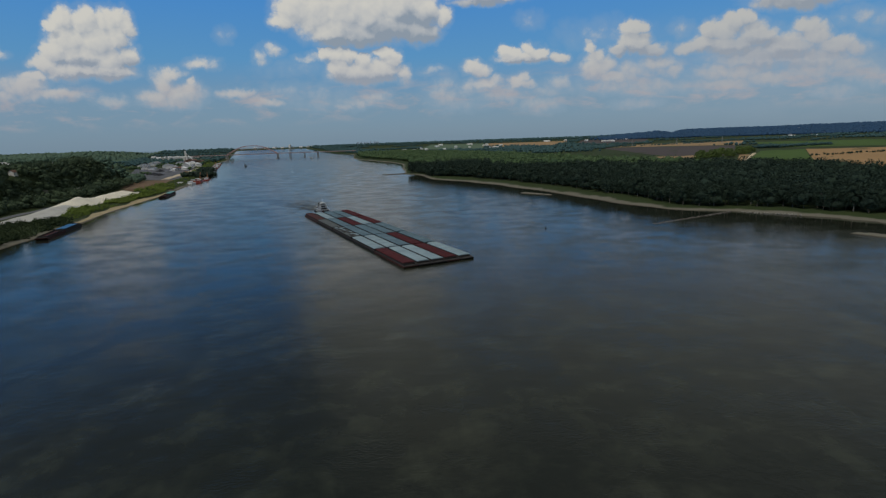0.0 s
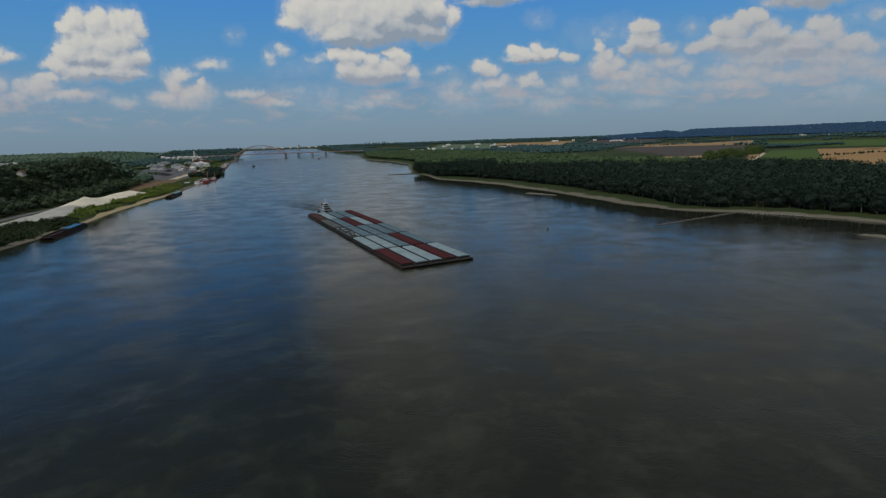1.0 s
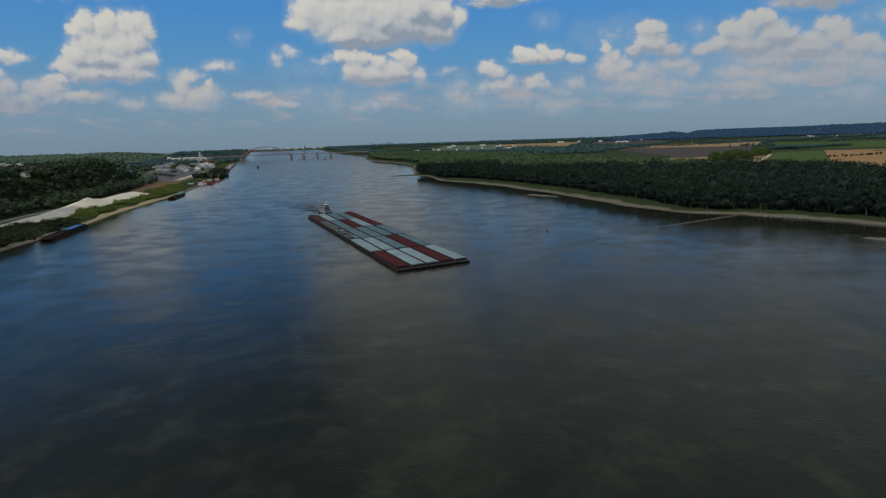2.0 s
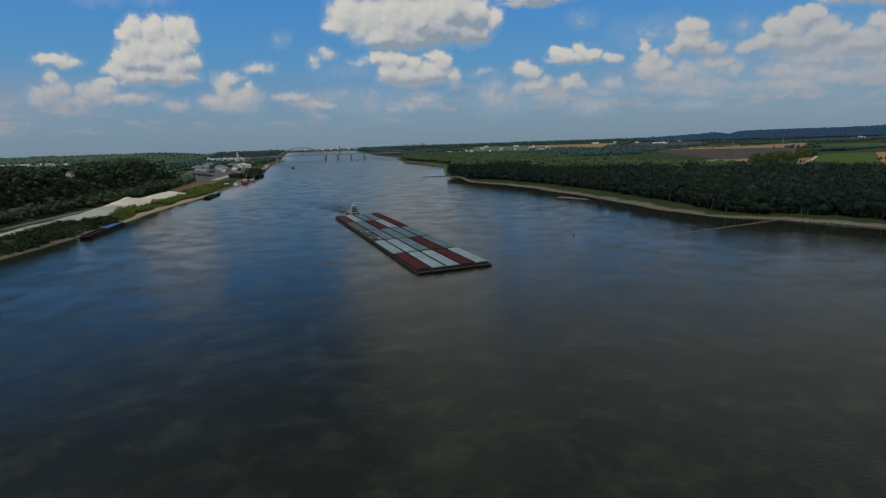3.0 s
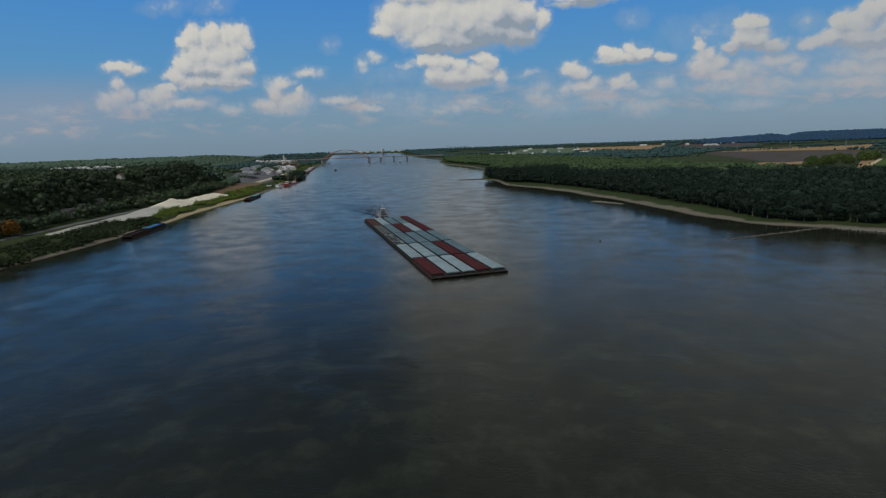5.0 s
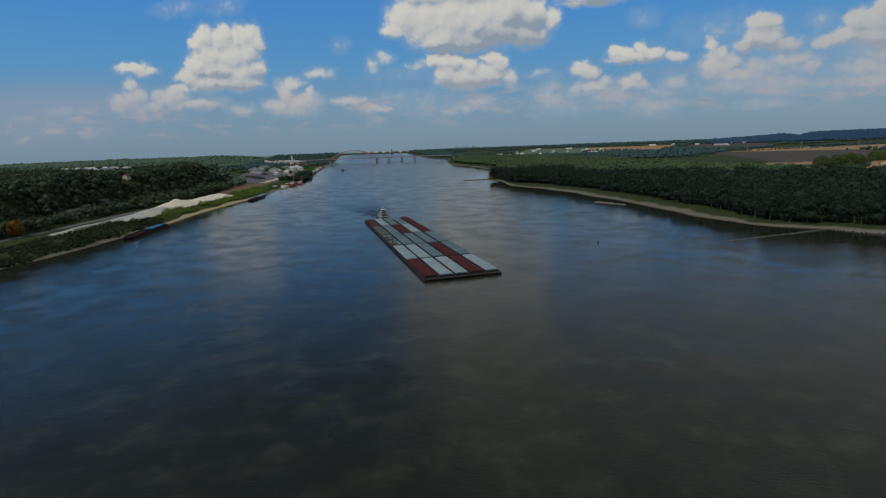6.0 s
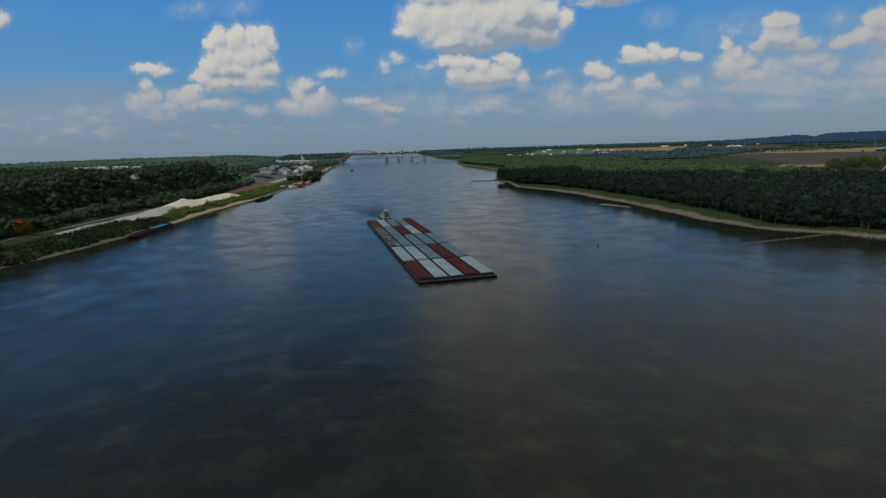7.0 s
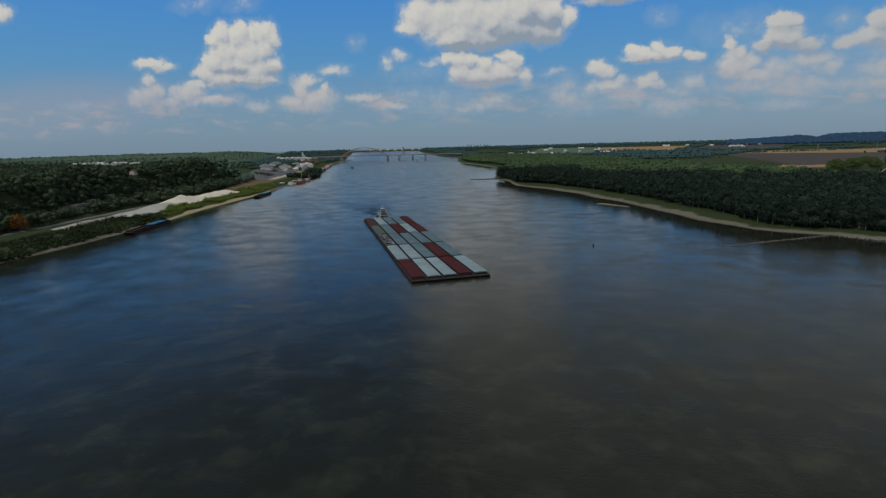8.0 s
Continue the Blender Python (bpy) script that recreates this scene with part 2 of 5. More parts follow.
    white = g.ramp(light, ((0.0, (0.255, 0.305, 0.365)), (0.32, (0.40, 0.425, 0.45)), (0.60, (0.50, 0.505, 0.495)), (1.0, (0.60, 0.585, 0.535))))
    # low clouds are seen through more haze
    white = g.mix(g.smooth(x, 0.10, 0.42, 0.0, 0.42), white, (0.30, 0.325, 0.355, 1))
    white = g.mix(g.smooth(z, 0.03, 0.17, 0.62, 0.0), white, (0.425, 0.368, 0.36, 1))
    grey = g.ramp(rest, ((0.0, (0.34, 0.35, 0.36)), (0.6, (0.27, 0.28, 0.29)), (1.0, (0.19, 0.20, 0.21))))
    halo = g.math("MULTIPLY", g.smooth(bulk, -0.9, 0.2), g.math("MULTIPLY", front, 0.30))
    sky = g.mix(halo, blue, (0.30, 0.385, 0.475, 1))
    sky = g.mix(g.math("MULTIPLY", cover_front, g.smooth(z, 0.02, 0.17, 0.60, 0.97)), sky, white)
    # thin veil round the cloud banks, and soft rags of cloud low over the horizon
    veil = g.math("SUBTRACT", 1.0, g.vec("LENGTH", g.vec("MULTIPLY", g.vec("SUBTRACT", sky_place, (0.66, 0.105, 0)), (1.7, 8.0, 0)), out=1))
    veil = g.math("MULTIPLY", g.smooth(veil, 0.0, 0.7), g.smooth(g.noise(g.vec("MULTIPLY", sky_place, (1.0, 2.6, 1.0)), 9, 5.0, 0.6), 0.3, 0.65))
    sky = g.mix(g.math("MULTIPLY", veil, g.math("MULTIPLY", front, 0.28)), sky, (0.29, 0.345, 0.41, 1))
    haze = g.math("SUBTRACT", 1.0, g.vec("LENGTH", g.vec("MULTIPLY", g.vec("SUBTRACT", sky_place, (-1.08, 0.10, 0)), (2.2, 11.0, 0)), out=1))
    sky = g.mix(g.math("MULTIPLY", g.smooth(haze, 0.0, 0.8), g.math("MULTIPLY", front, 0.45)), sky, (0.27, 0.31, 0.40, 1))
    rags = g.smooth(g.noise(g.vec("MULTIPLY", sky_place, (1.0, 3.2, 1.0)), 13, 5.0, 0.6, 0.3), 0.46, 0.72)
    band = g.math("MULTIPLY", g.smooth(v, 0.025, 0.06), g.smooth(v, 0.135, 0.07))
    sky = g.mix(g.math("MULTIPLY", g.math("MULTIPLY", rags, band), g.math("MULTIPLY", front, 0.7)), sky, (0.385, 0.36, 0.38, 1))
    # grey undersides of the cloud deck overhead
    deck = g.math("MULTIPLY", g.smooth(high, -0.7, 0.75), g.math("MULTIPLY", g.smooth(v, 0.235, 0.30), front))
    sky = g.mix(g.math("MULTIPLY", deck, 0.95), sky, (0.275, 0.292, 0.285, 1))
    sky = g.mix(cover_rest, sky, grey)
    # below the horizon the far land goes on
    sky = g.mix(g.smooth(z, -0.012, -0.004), (0.05, 0.07, 0.07, 1), sky)
    back = g.node("ShaderNodeBackground")
    g.put(back.inputs[0], sky)
    back.inputs[1].default_value = 1.0
    out = g.node("ShaderNodeOutputWorld")
    g.put(out.inputs[0], back.outputs[0])


make_world()


# ---------------------------------------------------------------- materials
def material(name):
    m = bpy.data.materials.new(name)
    m.use_nodes = True
    m.node_tree.nodes.clear()
    g = Graph(m.node_tree)
    shader = g.node("ShaderNodeBsdfPrincipled")
    g.put(g.node("ShaderNodeOutputMaterial").inputs[0], shader.outputs[0])
    return m, g, shader


def place(g):
    return g.node("ShaderNodeNewGeometry").outputs["Position"]


def bump(g, shader, height, strength, distance):
    n = g.node("ShaderNodeBump")
    n.inputs["Strength"].default_value, n.inputs["Distance"].default_value = strength, distance
    g.put(n.inputs["Height"], height)
    g.put(shader.inputs["Normal"], n.outputs[0])


def weathered(name, colour, dark, rough=0.6, metal=0.0, scale=0.35, dirt=(0.09, 0.075, 0.06), dirt_amount=0.5, relief=0.02):
    """Painted or bare surface with mottling, dirt patches and slight differences from piece to piece."""
    m, g, s = material(name)
    p = place(g)
    info = g.node("ShaderNodeObjectInfo").outputs["Random"]
    base = g.mix(g.smooth(g.noise(p, scale, 5.0, 0.6), 0.35, 0.7), (*colour, 1), (*dark, 1))
    base = g.mix(g.math("MULTIPLY", info, 0.35), base, (*[c * 0.6 for c in colour], 1))
    base = g.mix(g.smooth(g.noise(p, scale * 3.1, 6.0, 0.7), 0.5, 0.8, 0.0, dirt_amount), base, (*dirt, 1))
    g.put(s.inputs["Base Color"], base)
    s.inputs["Roughness"].default_value, s.inputs["Metallic"].default_value = rough, metal
    s.inputs["Specular IOR Level"].default_value = 0.15
    bump(g, s, g.noise(p, scale * 8, 4.0), 0.4, relief)
    return m


def foliage(name, dark, light, per_object=False):
    m, g, s = material(name)
    p = place(g)
    if per_object:
        r = g.node("ShaderNodeObjectInfo").outputs["Random"]
        r2 = g.node("ShaderNodeNewGeometry").outputs["Random Per Island"]
        r = g.math("ADD", g.math("MULTIPLY", r, 0.6), g.math("MULTIPLY", r2, 0.4))
    else:
        r = g.node("ShaderNodeNewGeometry").outputs["Random Per Island"]
    stand = g.noise(p, 0.006, 3.0)
    leaf = g.noise(p, 0.55, 5.0, 0.7)
    f = g.math("ADD", g.math("MULTIPLY", r, 0.45), g.math("MULTIPLY_ADD", stand, 0.9, -0.3))
    f = g.math("ADD", f, g.math("MULTIPLY_ADD", leaf, 0.9, -0.45), clamp=True)
    g.put(s.inputs["Base Color"], g.mix(f, (*dark, 1), (*light, 1)))
    s.inputs["Roughness"].default_value = 0.85
    s.inputs["Specular IOR Level"].default_value = 0.2
    bump(g, s, g.noise(p, 1.3, 4.0, 0.7), 0.7, 0.6)
    return m


def make_water():
    m, g, s = material("river_water")
    p = place(g)
    # silt carried in broad streaks along the stream, and ragged clouds of it welling up
    streak = g.vec("MULTIPLY", p, (1.0, 0.35, 1.0))
    silt = g.noise(streak, 0.012, 5.0, 0.6, 0.25)
    upwelling = g.smooth(g.noise(p, 0.055, 6.0, 0.66, 0.2), 0.44, 0.76)
    mottle = g.math("ADD", g.math("MULTIPLY", silt, 0.42), g.math("MULTIPLY", upwelling, 0.7), clamp=True)
    g.put(s.inputs["Base Color"], g.mix(mottle, (0.0105, 0.0125, 0.0095, 1), (0.0400, 0.0455, 0.0300, 1)))
    s.inputs["IOR"].default_value, s.inputs["Specular IOR Level"].default_value = 1.333, 0.40
    # the open channel is ruffled, with boils and slicks in it; the slack water by the banks is glassy
    flow = g.node("ShaderNodeAttribute")
    flow.attribute_name = "current"
    flow = flow.outputs["Fac"]
    boils = g.noise(g.vec("MULTIPLY", p, (0.8, 1.0, 1.0)), 0.040, 6.0, 0.66, 0.4)
    slick = g.smooth(boils, 0.38, 0.64)
    g.put(s.inputs["Roughness"], g.math("MULTIPLY_ADD", g.math("MULTIPLY", flow, g.math("MULTIPLY_ADD", slick, 0.10, 0.065)), 1.0, 0.07))
    swell = g.noise(p, 0.075, 3.0, 0.55, 0.2)
    ripple = g.math("SUBTRACT", g.noise(g.vec("MULTIPLY", p, (1.0, 1.3, 1.0)), 0.26, 4.0, 0.60), 0.5)
    h = g.math("ADD", g.math("MULTIPLY", swell, 0.34), g.math("MULTIPLY", ripple, g.math("MULTIPLY_ADD", slick, 0.20, 0.08)))
    chop = g.math("SUBTRACT", g.noise(g.vec("MULTIPLY", p, (1.0, 1.5, 1.0)), 0.75, 3.0, 0.6), 0.5)
    patch = g.smooth(g.noise(p, 0.030, 4.0, 0.6, 0.2), 0.46, 0.62)
    h = g.math("ADD", h, g.math("MULTIPLY", chop, g.math("MULTIPLY_ADD", patch, 0.27, 0.03)))
    bump(g, s, g.math("MULTIPLY", h, g.math("MULTIPLY_ADD", flow, 0.75, 0.25)), 0.45, 1.0)
    return m


def make_ground():
    m, g, s = material("bank_ground")
    p = place(g)
    sep = g.node("ShaderNodeSeparateXYZ")
    g.put(sep.inputs[0], p)
    wob = g.math("ADD", g.math("MULTIPLY_ADD", g.noise(p, 0.05, 4.0), 2.4, -1.2), g.math("MULTIPLY_ADD", g.noise(p, 0.007, 2.0), 3.0, -1.5))
    level = g.math("ADD", sep.outputs[2], wob)
    grain = g.noise(p, 0.7, 5.0, 0.65)
    patch = g.noise(p, 0.02, 4.0)
    sand = g.mix(grain, (0.120, 0.113, 0.084, 1), (0.195, 0.184, 0.142, 1))
    mud = g.mix(grain, (0.05, 0.042, 0.03, 1), (0.09, 0.075, 0.05, 1))
    grass = g.mix(g.math("MULTIPLY_ADD", grain, 0.5, g.math("MULTIPLY", patch, 0.5)), (0.018, 0.031, 0.011, 1), (0.048, 0.066, 0.020, 1))
    wet = g.mix(g.smooth(sep.outputs[2], 0.05, 0.45), mud, sand)
    g.put(s.inputs["Base Color"], g.mix(g.smooth(level, 1.1, 2.0), wet, grass))
    s.inputs["Roughness"].default_value = 0.95
    s.inputs["Specular IOR Level"].default_value = 0.2
    bump(g, s, grain, 0.8, 0.4)
    return m


def make_field(name, one, two, furrow):
    m, g, s = material(name)
    p = place(g)
    row = g.node("ShaderNodeTexWave")
    row.wave_type, row.bands_direction = "BANDS", "DIAGONAL"
    g.put(row.inputs["Vector"], p)
    row.inputs["Scale"].default_value, row.inputs["Distortion"].default_value = furrow, 2.0
    f = g.math("ADD", g.math("MULTIPLY", row.outputs["Fac"], 0.25), g.math("MULTIPLY", g.noise(p, 0.008, 5.0), 0.85))
    g.put(s.inputs["Base Color"], g.mix(f, (*one, 1), (*two, 1)))
    s.inputs["Roughness"].default_value = 0.95
    s.inputs["Specular IOR Level"].default_value = 0.1
    return m


WATER = make_water()
GROUND = make_ground()
# riverside wood leaves, darkened in colour for cloud shade
LEAF_SHADED = foliage("shaded_woodland_leaves", (0.017, 0.032, 0.024), (0.032, 0.053, 0.031))
LEAF_BLUFF = foliage("bluff_leaves", (0.038, 0.062, 0.038), (0.080, 0.114, 0.054))
# leaves brightened in colour to stand for sunlight farther off
LEAF_SUNLIT = foliage("sunlit_leaves", (0.042, 0.078, 0.034), (0.100, 0.148, 0.060))
# distance haze put into the next three leaf colours, paler and bluer
LEAF_FAR_HAZED = foliage("hazed_distant_woodland", (0.062, 0.108, 0.082), (0.122, 0.182, 0.110))
LEAF_VALLEY_HAZED = foliage("hazed_valley_hedges", (0.034, 0.076, 0.080), (0.062, 0.115, 0.105))
LEAF_HILL_HAZED = foliage("hazed_hill_woodland", (0.022, 0.060, 0.122), (0.038, 0.084, 0.142))
# edge trees darkened in colour for the same cloud shade
LEAF_SHADED_TREE = foliage("tree_leaves", (0.017, 0.032, 0.024), (0.033, 0.053, 0.031), True)
LEAF_BRIGHT = foliage("willow_leaves", (0.056, 0.092, 0.024), (0.150, 0.195, 0.052), True)
LEAF_AUTUMN = foliage("orange_leaves", (0.16, 0.075, 0.02), (0.34, 0.17, 0.04), True)
# one scrub in two colours: near darkened for shade, far brightened for sun
LEAF_SHADED_SCRUB = foliage("scrub_leaves", (0.014, 0.028, 0.011), (0.044, 0.064, 0.021))
LEAF_SUNLIT_SCRUB = foliage("sunlit_scrub_leaves", (0.066, 0.112, 0.020), (0.235, 0.290, 0.056))
BARK = weathered("bark", (0.24, 0.21, 0.175), (0.13, 0.11, 0.09), 0.9, 0, 1.2)
# the white crushed stone, greyed to stand for cloud shade on the near heaps
SHADED_STONE = weathered("shaded_crushed_stone", (0.50, 0.50, 0.46), (0.40, 0.40, 0.37), 0.95, 0, 0.08, (0.28, 0.27, 0.23), 0.4, 0.3)
SAND = weathered("crushed_stone", (0.84, 0.80, 0.66), (0.72, 0.67, 0.54), 0.95, 0, 0.08, (0.48, 0.42, 0.31), 0.35, 0.3)
# bare bank sand in a brighter colour, standing in for sunlight on this stretch
SUNLIT_SAND = weathered("sunlit_bank_sand", (0.46, 0.38, 0.23), (0.33, 0.27, 0.165), 0.95, 0, 0.10, (0.13, 0.115, 0.06), 0.6, 0.2)
ROCK = weathered("limestone", (0.42, 0.395, 0.35), (0.20, 0.185, 0.16), 0.95, 0, 0.15, (0.07, 0.065, 0.05), 0.6, 0.4)
RIPRAP = weathered("riprap_stone", (0.15, 0.14, 0.12), (0.09, 0.08, 0.07), 0.9, 0, 0.6, (0.06, 0.05, 0.04), 0.5, 0.1)
PALE_ROCK = weathered("pale_stone", (0.34, 0.32, 0.28), (0.22, 0.205, 0.175), 0.9, 0, 0.6, (0.2, 0.18, 0.15), 0.3, 0.1)
GRAVEL = weathered("yard_gravel", (0.15, 0.155, 0.165), (0.09, 0.095, 0.105), 0.95, 0, 0.03, (0.08, 0.08, 0.08), 0.5, 0.1)
COAL = weathered("coal", (0.035, 0.036, 0.040), (0.02, 0.021, 0.023), 0.9, 0, 0.1, (0.06, 0.06, 0.06), 0.4, 0.2)
EARTH = weathered("orange_earth", (0.19, 0.13, 0.08), (0.13, 0.09, 0.06), 0.95, 0, 0.1, (0.1, 0.07, 0.05), 0.4, 0.2)
TRACK = weathered("farm_track", (0.62, 0.52, 0.36), (0.48, 0.40, 0.28), 0.95, 0, 0.1)
HULL_RED = weathered("hull_oxide_red", (0.075, 0.028, 0.022), (0.045, 0.02, 0.018), 0.6, 0, 0.4, (0.02, 0.016, 0.014), 0.7)
HULL_DARK = weathered("hull_black", (0.030, 0.027, 0.026), (0.018, 0.017, 0.017), 0.6, 0, 0.4, (0.06, 0.035, 0.022), 0.5)
DECK = weathered("deck_steel", (0.050, 0.047, 0.045), (0.028, 0.027, 0.027), 0.7, 0, 0.5, (0.09, 0.05, 0.03), 0.5)
LID_WHITE = weathered("cover_white", (0.275, 0.365, 0.395), (0.22, 0.30, 0.33), 0.75, 0, 0.12, (0.20, 0.21, 0.21), 0.35)
LID_GREY = weathered("cover_grey", (0.125, 0.195, 0.23), (0.095, 0.150, 0.180), 0.75, 0, 0.12, (0.12, 0.13, 0.13), 0.45)
LID_TAN = weathered("cover_dusty", (0.115, 0.130, 0.125), (0.075, 0.085, 0.08), 0.7, 0, 0.25, (0.11, 0.09, 0.075), 0.7)
LID_RED = weathered("cover_red", (0.085, 0.018, 0.019), (0.062, 0.015, 0.016), 0.8, 0, 0.2, (0.07, 0.03, 0.026), 0.45)
LID_BROWN = weathered("cover_rust", (0.085, 0.032, 0.026), (0.06, 0.028, 0.024), 0.7, 0, 0.3, (0.10, 0.09, 0.08), 0.6)
TARP_BLUE = weathered("cover_blue", (0.06, 0.20, 0.40), (0.045, 0.15, 0.31), 0.5, 0, 0.2, (0.12, 0.13, 0.14), 0.4)
TARP_TEAL = weathered("cover_teal", (0.16, 0.36, 0.36), (0.12, 0.28, 0.29), 0.5, 0, 0.2, (0.16, 0.17, 0.16), 0.4)
WHITE = weathered("white_paint", (0.80, 0.82, 0.82), (0.68, 0.70, 0.71), 0.45, 0, 0.3, (0.35, 0.32, 0.28), 0.3)
RED = weathered("red_paint", (0.34, 0.07, 0.055), (0.23, 0.05, 0.04), 0.5, 0, 0.3)
ORANGE = weathered("orange_paint", (0.42, 0.17, 0.08), (0.30, 0.12, 0.06), 0.55, 0, 0.3)
# red oxide of the bridge, paled and greyed for distance haze
STEEL_RED_HAZED = weathered("hazed_bridge_red_oxide", (0.46, 0.29, 0.27), (0.40, 0.25, 0.235), 0.6, 0, 0.05)
CONCRETE = weathered("pier_concrete", (0.40, 0.40, 0.39), (0.31, 0.31, 0.30), 0.9, 0, 0.05)
ROOF = weathered("roof_grey", (0.30, 0.31, 0.33), (0.20, 0.21, 0.22), 0.7, 0, 0.05)
ROOF_PALE = weathered("roof_pale", (0.80, 0.80, 0.78), (0.68, 0.68, 0.67), 0.6, 0, 0.05)
ROOF_BROWN = weathered("roof_brown", (0.22, 0.13, 0.09), (0.15, 0.09, 0.07), 0.8, 0, 0.1)
WALL = weathered("siding_white", (0.80, 0.78, 0.73), (0.68, 0.66, 0.61), 0.7, 0, 0.1)
# tower concrete tinted pale blue for the haze over the far city
CITY_HAZED = weathered("hazed_city_concrete", (0.46, 0.54, 0.62), (0.38, 0.46, 0.54), 0.8, 0, 0.02)
GLASS = weathered("dark_glazing", (0.025, 0.03, 0.035), (0.02, 0.024, 0.028), 0.12, 0, 1.0)
FIELDS = {
    "stubble": make_field("stubble_field", (0.25, 0.165, 0.085), (0.36, 0.25, 0.135), 0.02),
    "gold": make_field("ripe_field", (0.27, 0.165, 0.075), (0.37, 0.24, 0.115), 0.02),
    "green": make_field("green_field", (0.045, 0.085, 0.022), (0.085, 0.135, 0.035), 0.03),
    # green field colour paled and blued for distance haze
    "hazy_green": make_field("hazy_green_field", (0.080, 0.125, 0.085), (0.130, 0.175, 0.110), 0.02),
    "plough": make_field("ploughed_field", (0.062, 0.054, 0.054), (0.098, 0.084, 0.078), 0.02),
}


# ---------------------------------------------------------------- geometry helpers
def array_mesh(name, verts, faces):
    """A mesh from arrays of vertices and of faces that all have the same number of corners."""
    verts, faces = np.asarray(verts, np.float32), np.asarray(faces, np.int32)
    me = bpy.data.meshes.new(name)
    n, k = faces.shape
    me.vertices.add(len(verts))
    me.vertices.foreach_set("co", verts.ravel())
    me.loops.add(n * k)
    me.loops.foreach_set("vertex_index", faces.ravel())
    me.polygons.add(n)
    me.polygons.foreach_set("loop_start", np.arange(0, n * k, k, dtype=np.int32))
    me.polygons.foreach_set("loop_total", np.full(n, k, np.int32))
    me.update(calc_edges=True)
    return me


def mesh_from(name, bm, mat):
    me = bpy.data.meshes.new(name)
    bm.normal_update()
    bm.to_mesh(me)
    bm.free()
    me.materials.append(mat)
    return me


def part(name, bm, mat, parent, label=""):
    """Links a bmesh, or a mesh already made, as one object under a thing or a part."""
    me = bm if isinstance(bm, bpy.types.Mesh) else mesh_from(name, bm, mat)
    ob = new(name, me)
    ob.parent = parent
    return tagged(ob, label)


def thing(name, x, y, z, turn=0.0, label="", category="", group="", kind=""):
    ob = new(name)
    ob.matrix_world = pose(x, y, z, 0, 0, turn)
    return tagged(ob, label, category, group, kind)


def box(bm, x0, x1, y0, y1, z0, z1, bevel=0.0):
    """A box; bevelled along all edges where bevel is given."""
    vs = [bm.verts.new((x, y, z)) for z in (z0, z1) for y in (y0, y1) for x in (x0, x1)]
    fs = [bm.faces.new([vs[i] for i in q]) for q in ((0, 2, 3, 1), (4, 5, 7, 6), (0, 1, 5, 4), (2, 6, 7, 3), (0, 4, 6, 2), (1, 3, 7, 5))]
    if bevel:
        es = list({ed for f in fs for ed in f.edges})
        bmesh.ops.bevel(bm, geom=es, offset=bevel, segments=1, affect="EDGES")
    return vs


def boxes(*rows, bevel=0.0):
    bm = bmesh.new()
    for r in rows:
        box(bm, *r, bevel=bevel)
    return bm


def prism(bm, section, y0, y1):
    """Extrudes an (x, z) outline along y."""
    lo = [bm.verts.new((x, y0, z)) for x, z in section]
    hi = [bm.verts.new((x, y1, z)) for x, z in section]
    n = len(section)
    bm.faces.new(lo[::-1])
    bm.faces.new(hi)
    for i in range(n):
        bm.faces.new((lo[i], lo[(i + 1) % n], hi[(i + 1) % n], hi[i]))


def prism_x(bm, section, x0, x1):
    """Extrudes a (y, z) outline along x."""
    lo = [bm.verts.new((x0, y, z)) for y, z in section]
    hi = [bm.verts.new((x1, y, z)) for y, z in section]
    n = len(section)
    bm.faces.new(lo)
    bm.faces.new(hi[::-1])
    for i in range(n):
        bm.faces.new((lo[(i + 1) % n], lo[i], hi[i], hi[(i + 1) % n]))


def drum(bm, x, y, z0, z1, r0, r1=None, sides=12):
    r1 = r0 if r1 is None else r1
    rings = []
    for z, r in ((z0, r0), (z1, r1)):
        rings.append([bm.verts.new((x + r * math.cos(2 * math.pi * i / sides), y + r * math.sin(2 * math.pi * i / sides), z)) for i in range(sides)])
    bm.faces.new(rings[0][::-1])
    bm.faces.new(rings[1])
    for i in range(sides):
        j = (i + 1) % sides
        bm.faces.new((rings[0][i], rings[0][j], rings[1][j], rings[1][i]))


def beam(bm, p, q, w, h=None):
    """A square bar from p to q."""
    p, q, h = Vector(p), Vector(q), h or w
    d = (q - p).normalized()
    side = d.cross(Vector((0, 0, 1)))
    side = side.normalized() if side.length > 1e-4 else Vector((1, 0, 0))
    up = side.cross(d)
    ring = [[bm.verts.new(c + side * sx * w / 2 + up * sz * h / 2) for sx, sz in ((-1, -1), (1, -1), (1, 1), (-1, 1))] for c in (p, q)]
    bm.faces.new(ring[0][::-1])
    bm.faces.new(ring[1])
    for i in range(4):
        bm.faces.new((ring[0][i], ring[0][(i + 1) % 4], ring[1][(i + 1) % 4], ring[1][i]))


# ---------------------------------------------------------------- plan of the land
def curve_through(points, step=12.0):
    """A smooth line through the plan's points (Catmull-Rom), as an array."""
    p = np.array(points, float)
    p = np.vstack([2 * p[0] - p[1], p, 2 * p[-1] - p[-2]])
    out = []
    for i in range(1, len(p) - 2):
        n = max(2, int(np.hypot(*(p[i + 1] - p[i])) / step))
        t = np.linspace(0, 1, n, endpoint=False)[:, None]
        a, b, c, d = p[i - 1], p[i], p[i + 1], p[i + 2]
        out.append(0.5 * (2 * b + (c - a) * t + (2 * a - 5 * b + 4 * c - d) * t ** 2 + (3 * b - a - 3 * c + d) * t ** 3))
    return np.vstack(out + [p[-2:-1]])


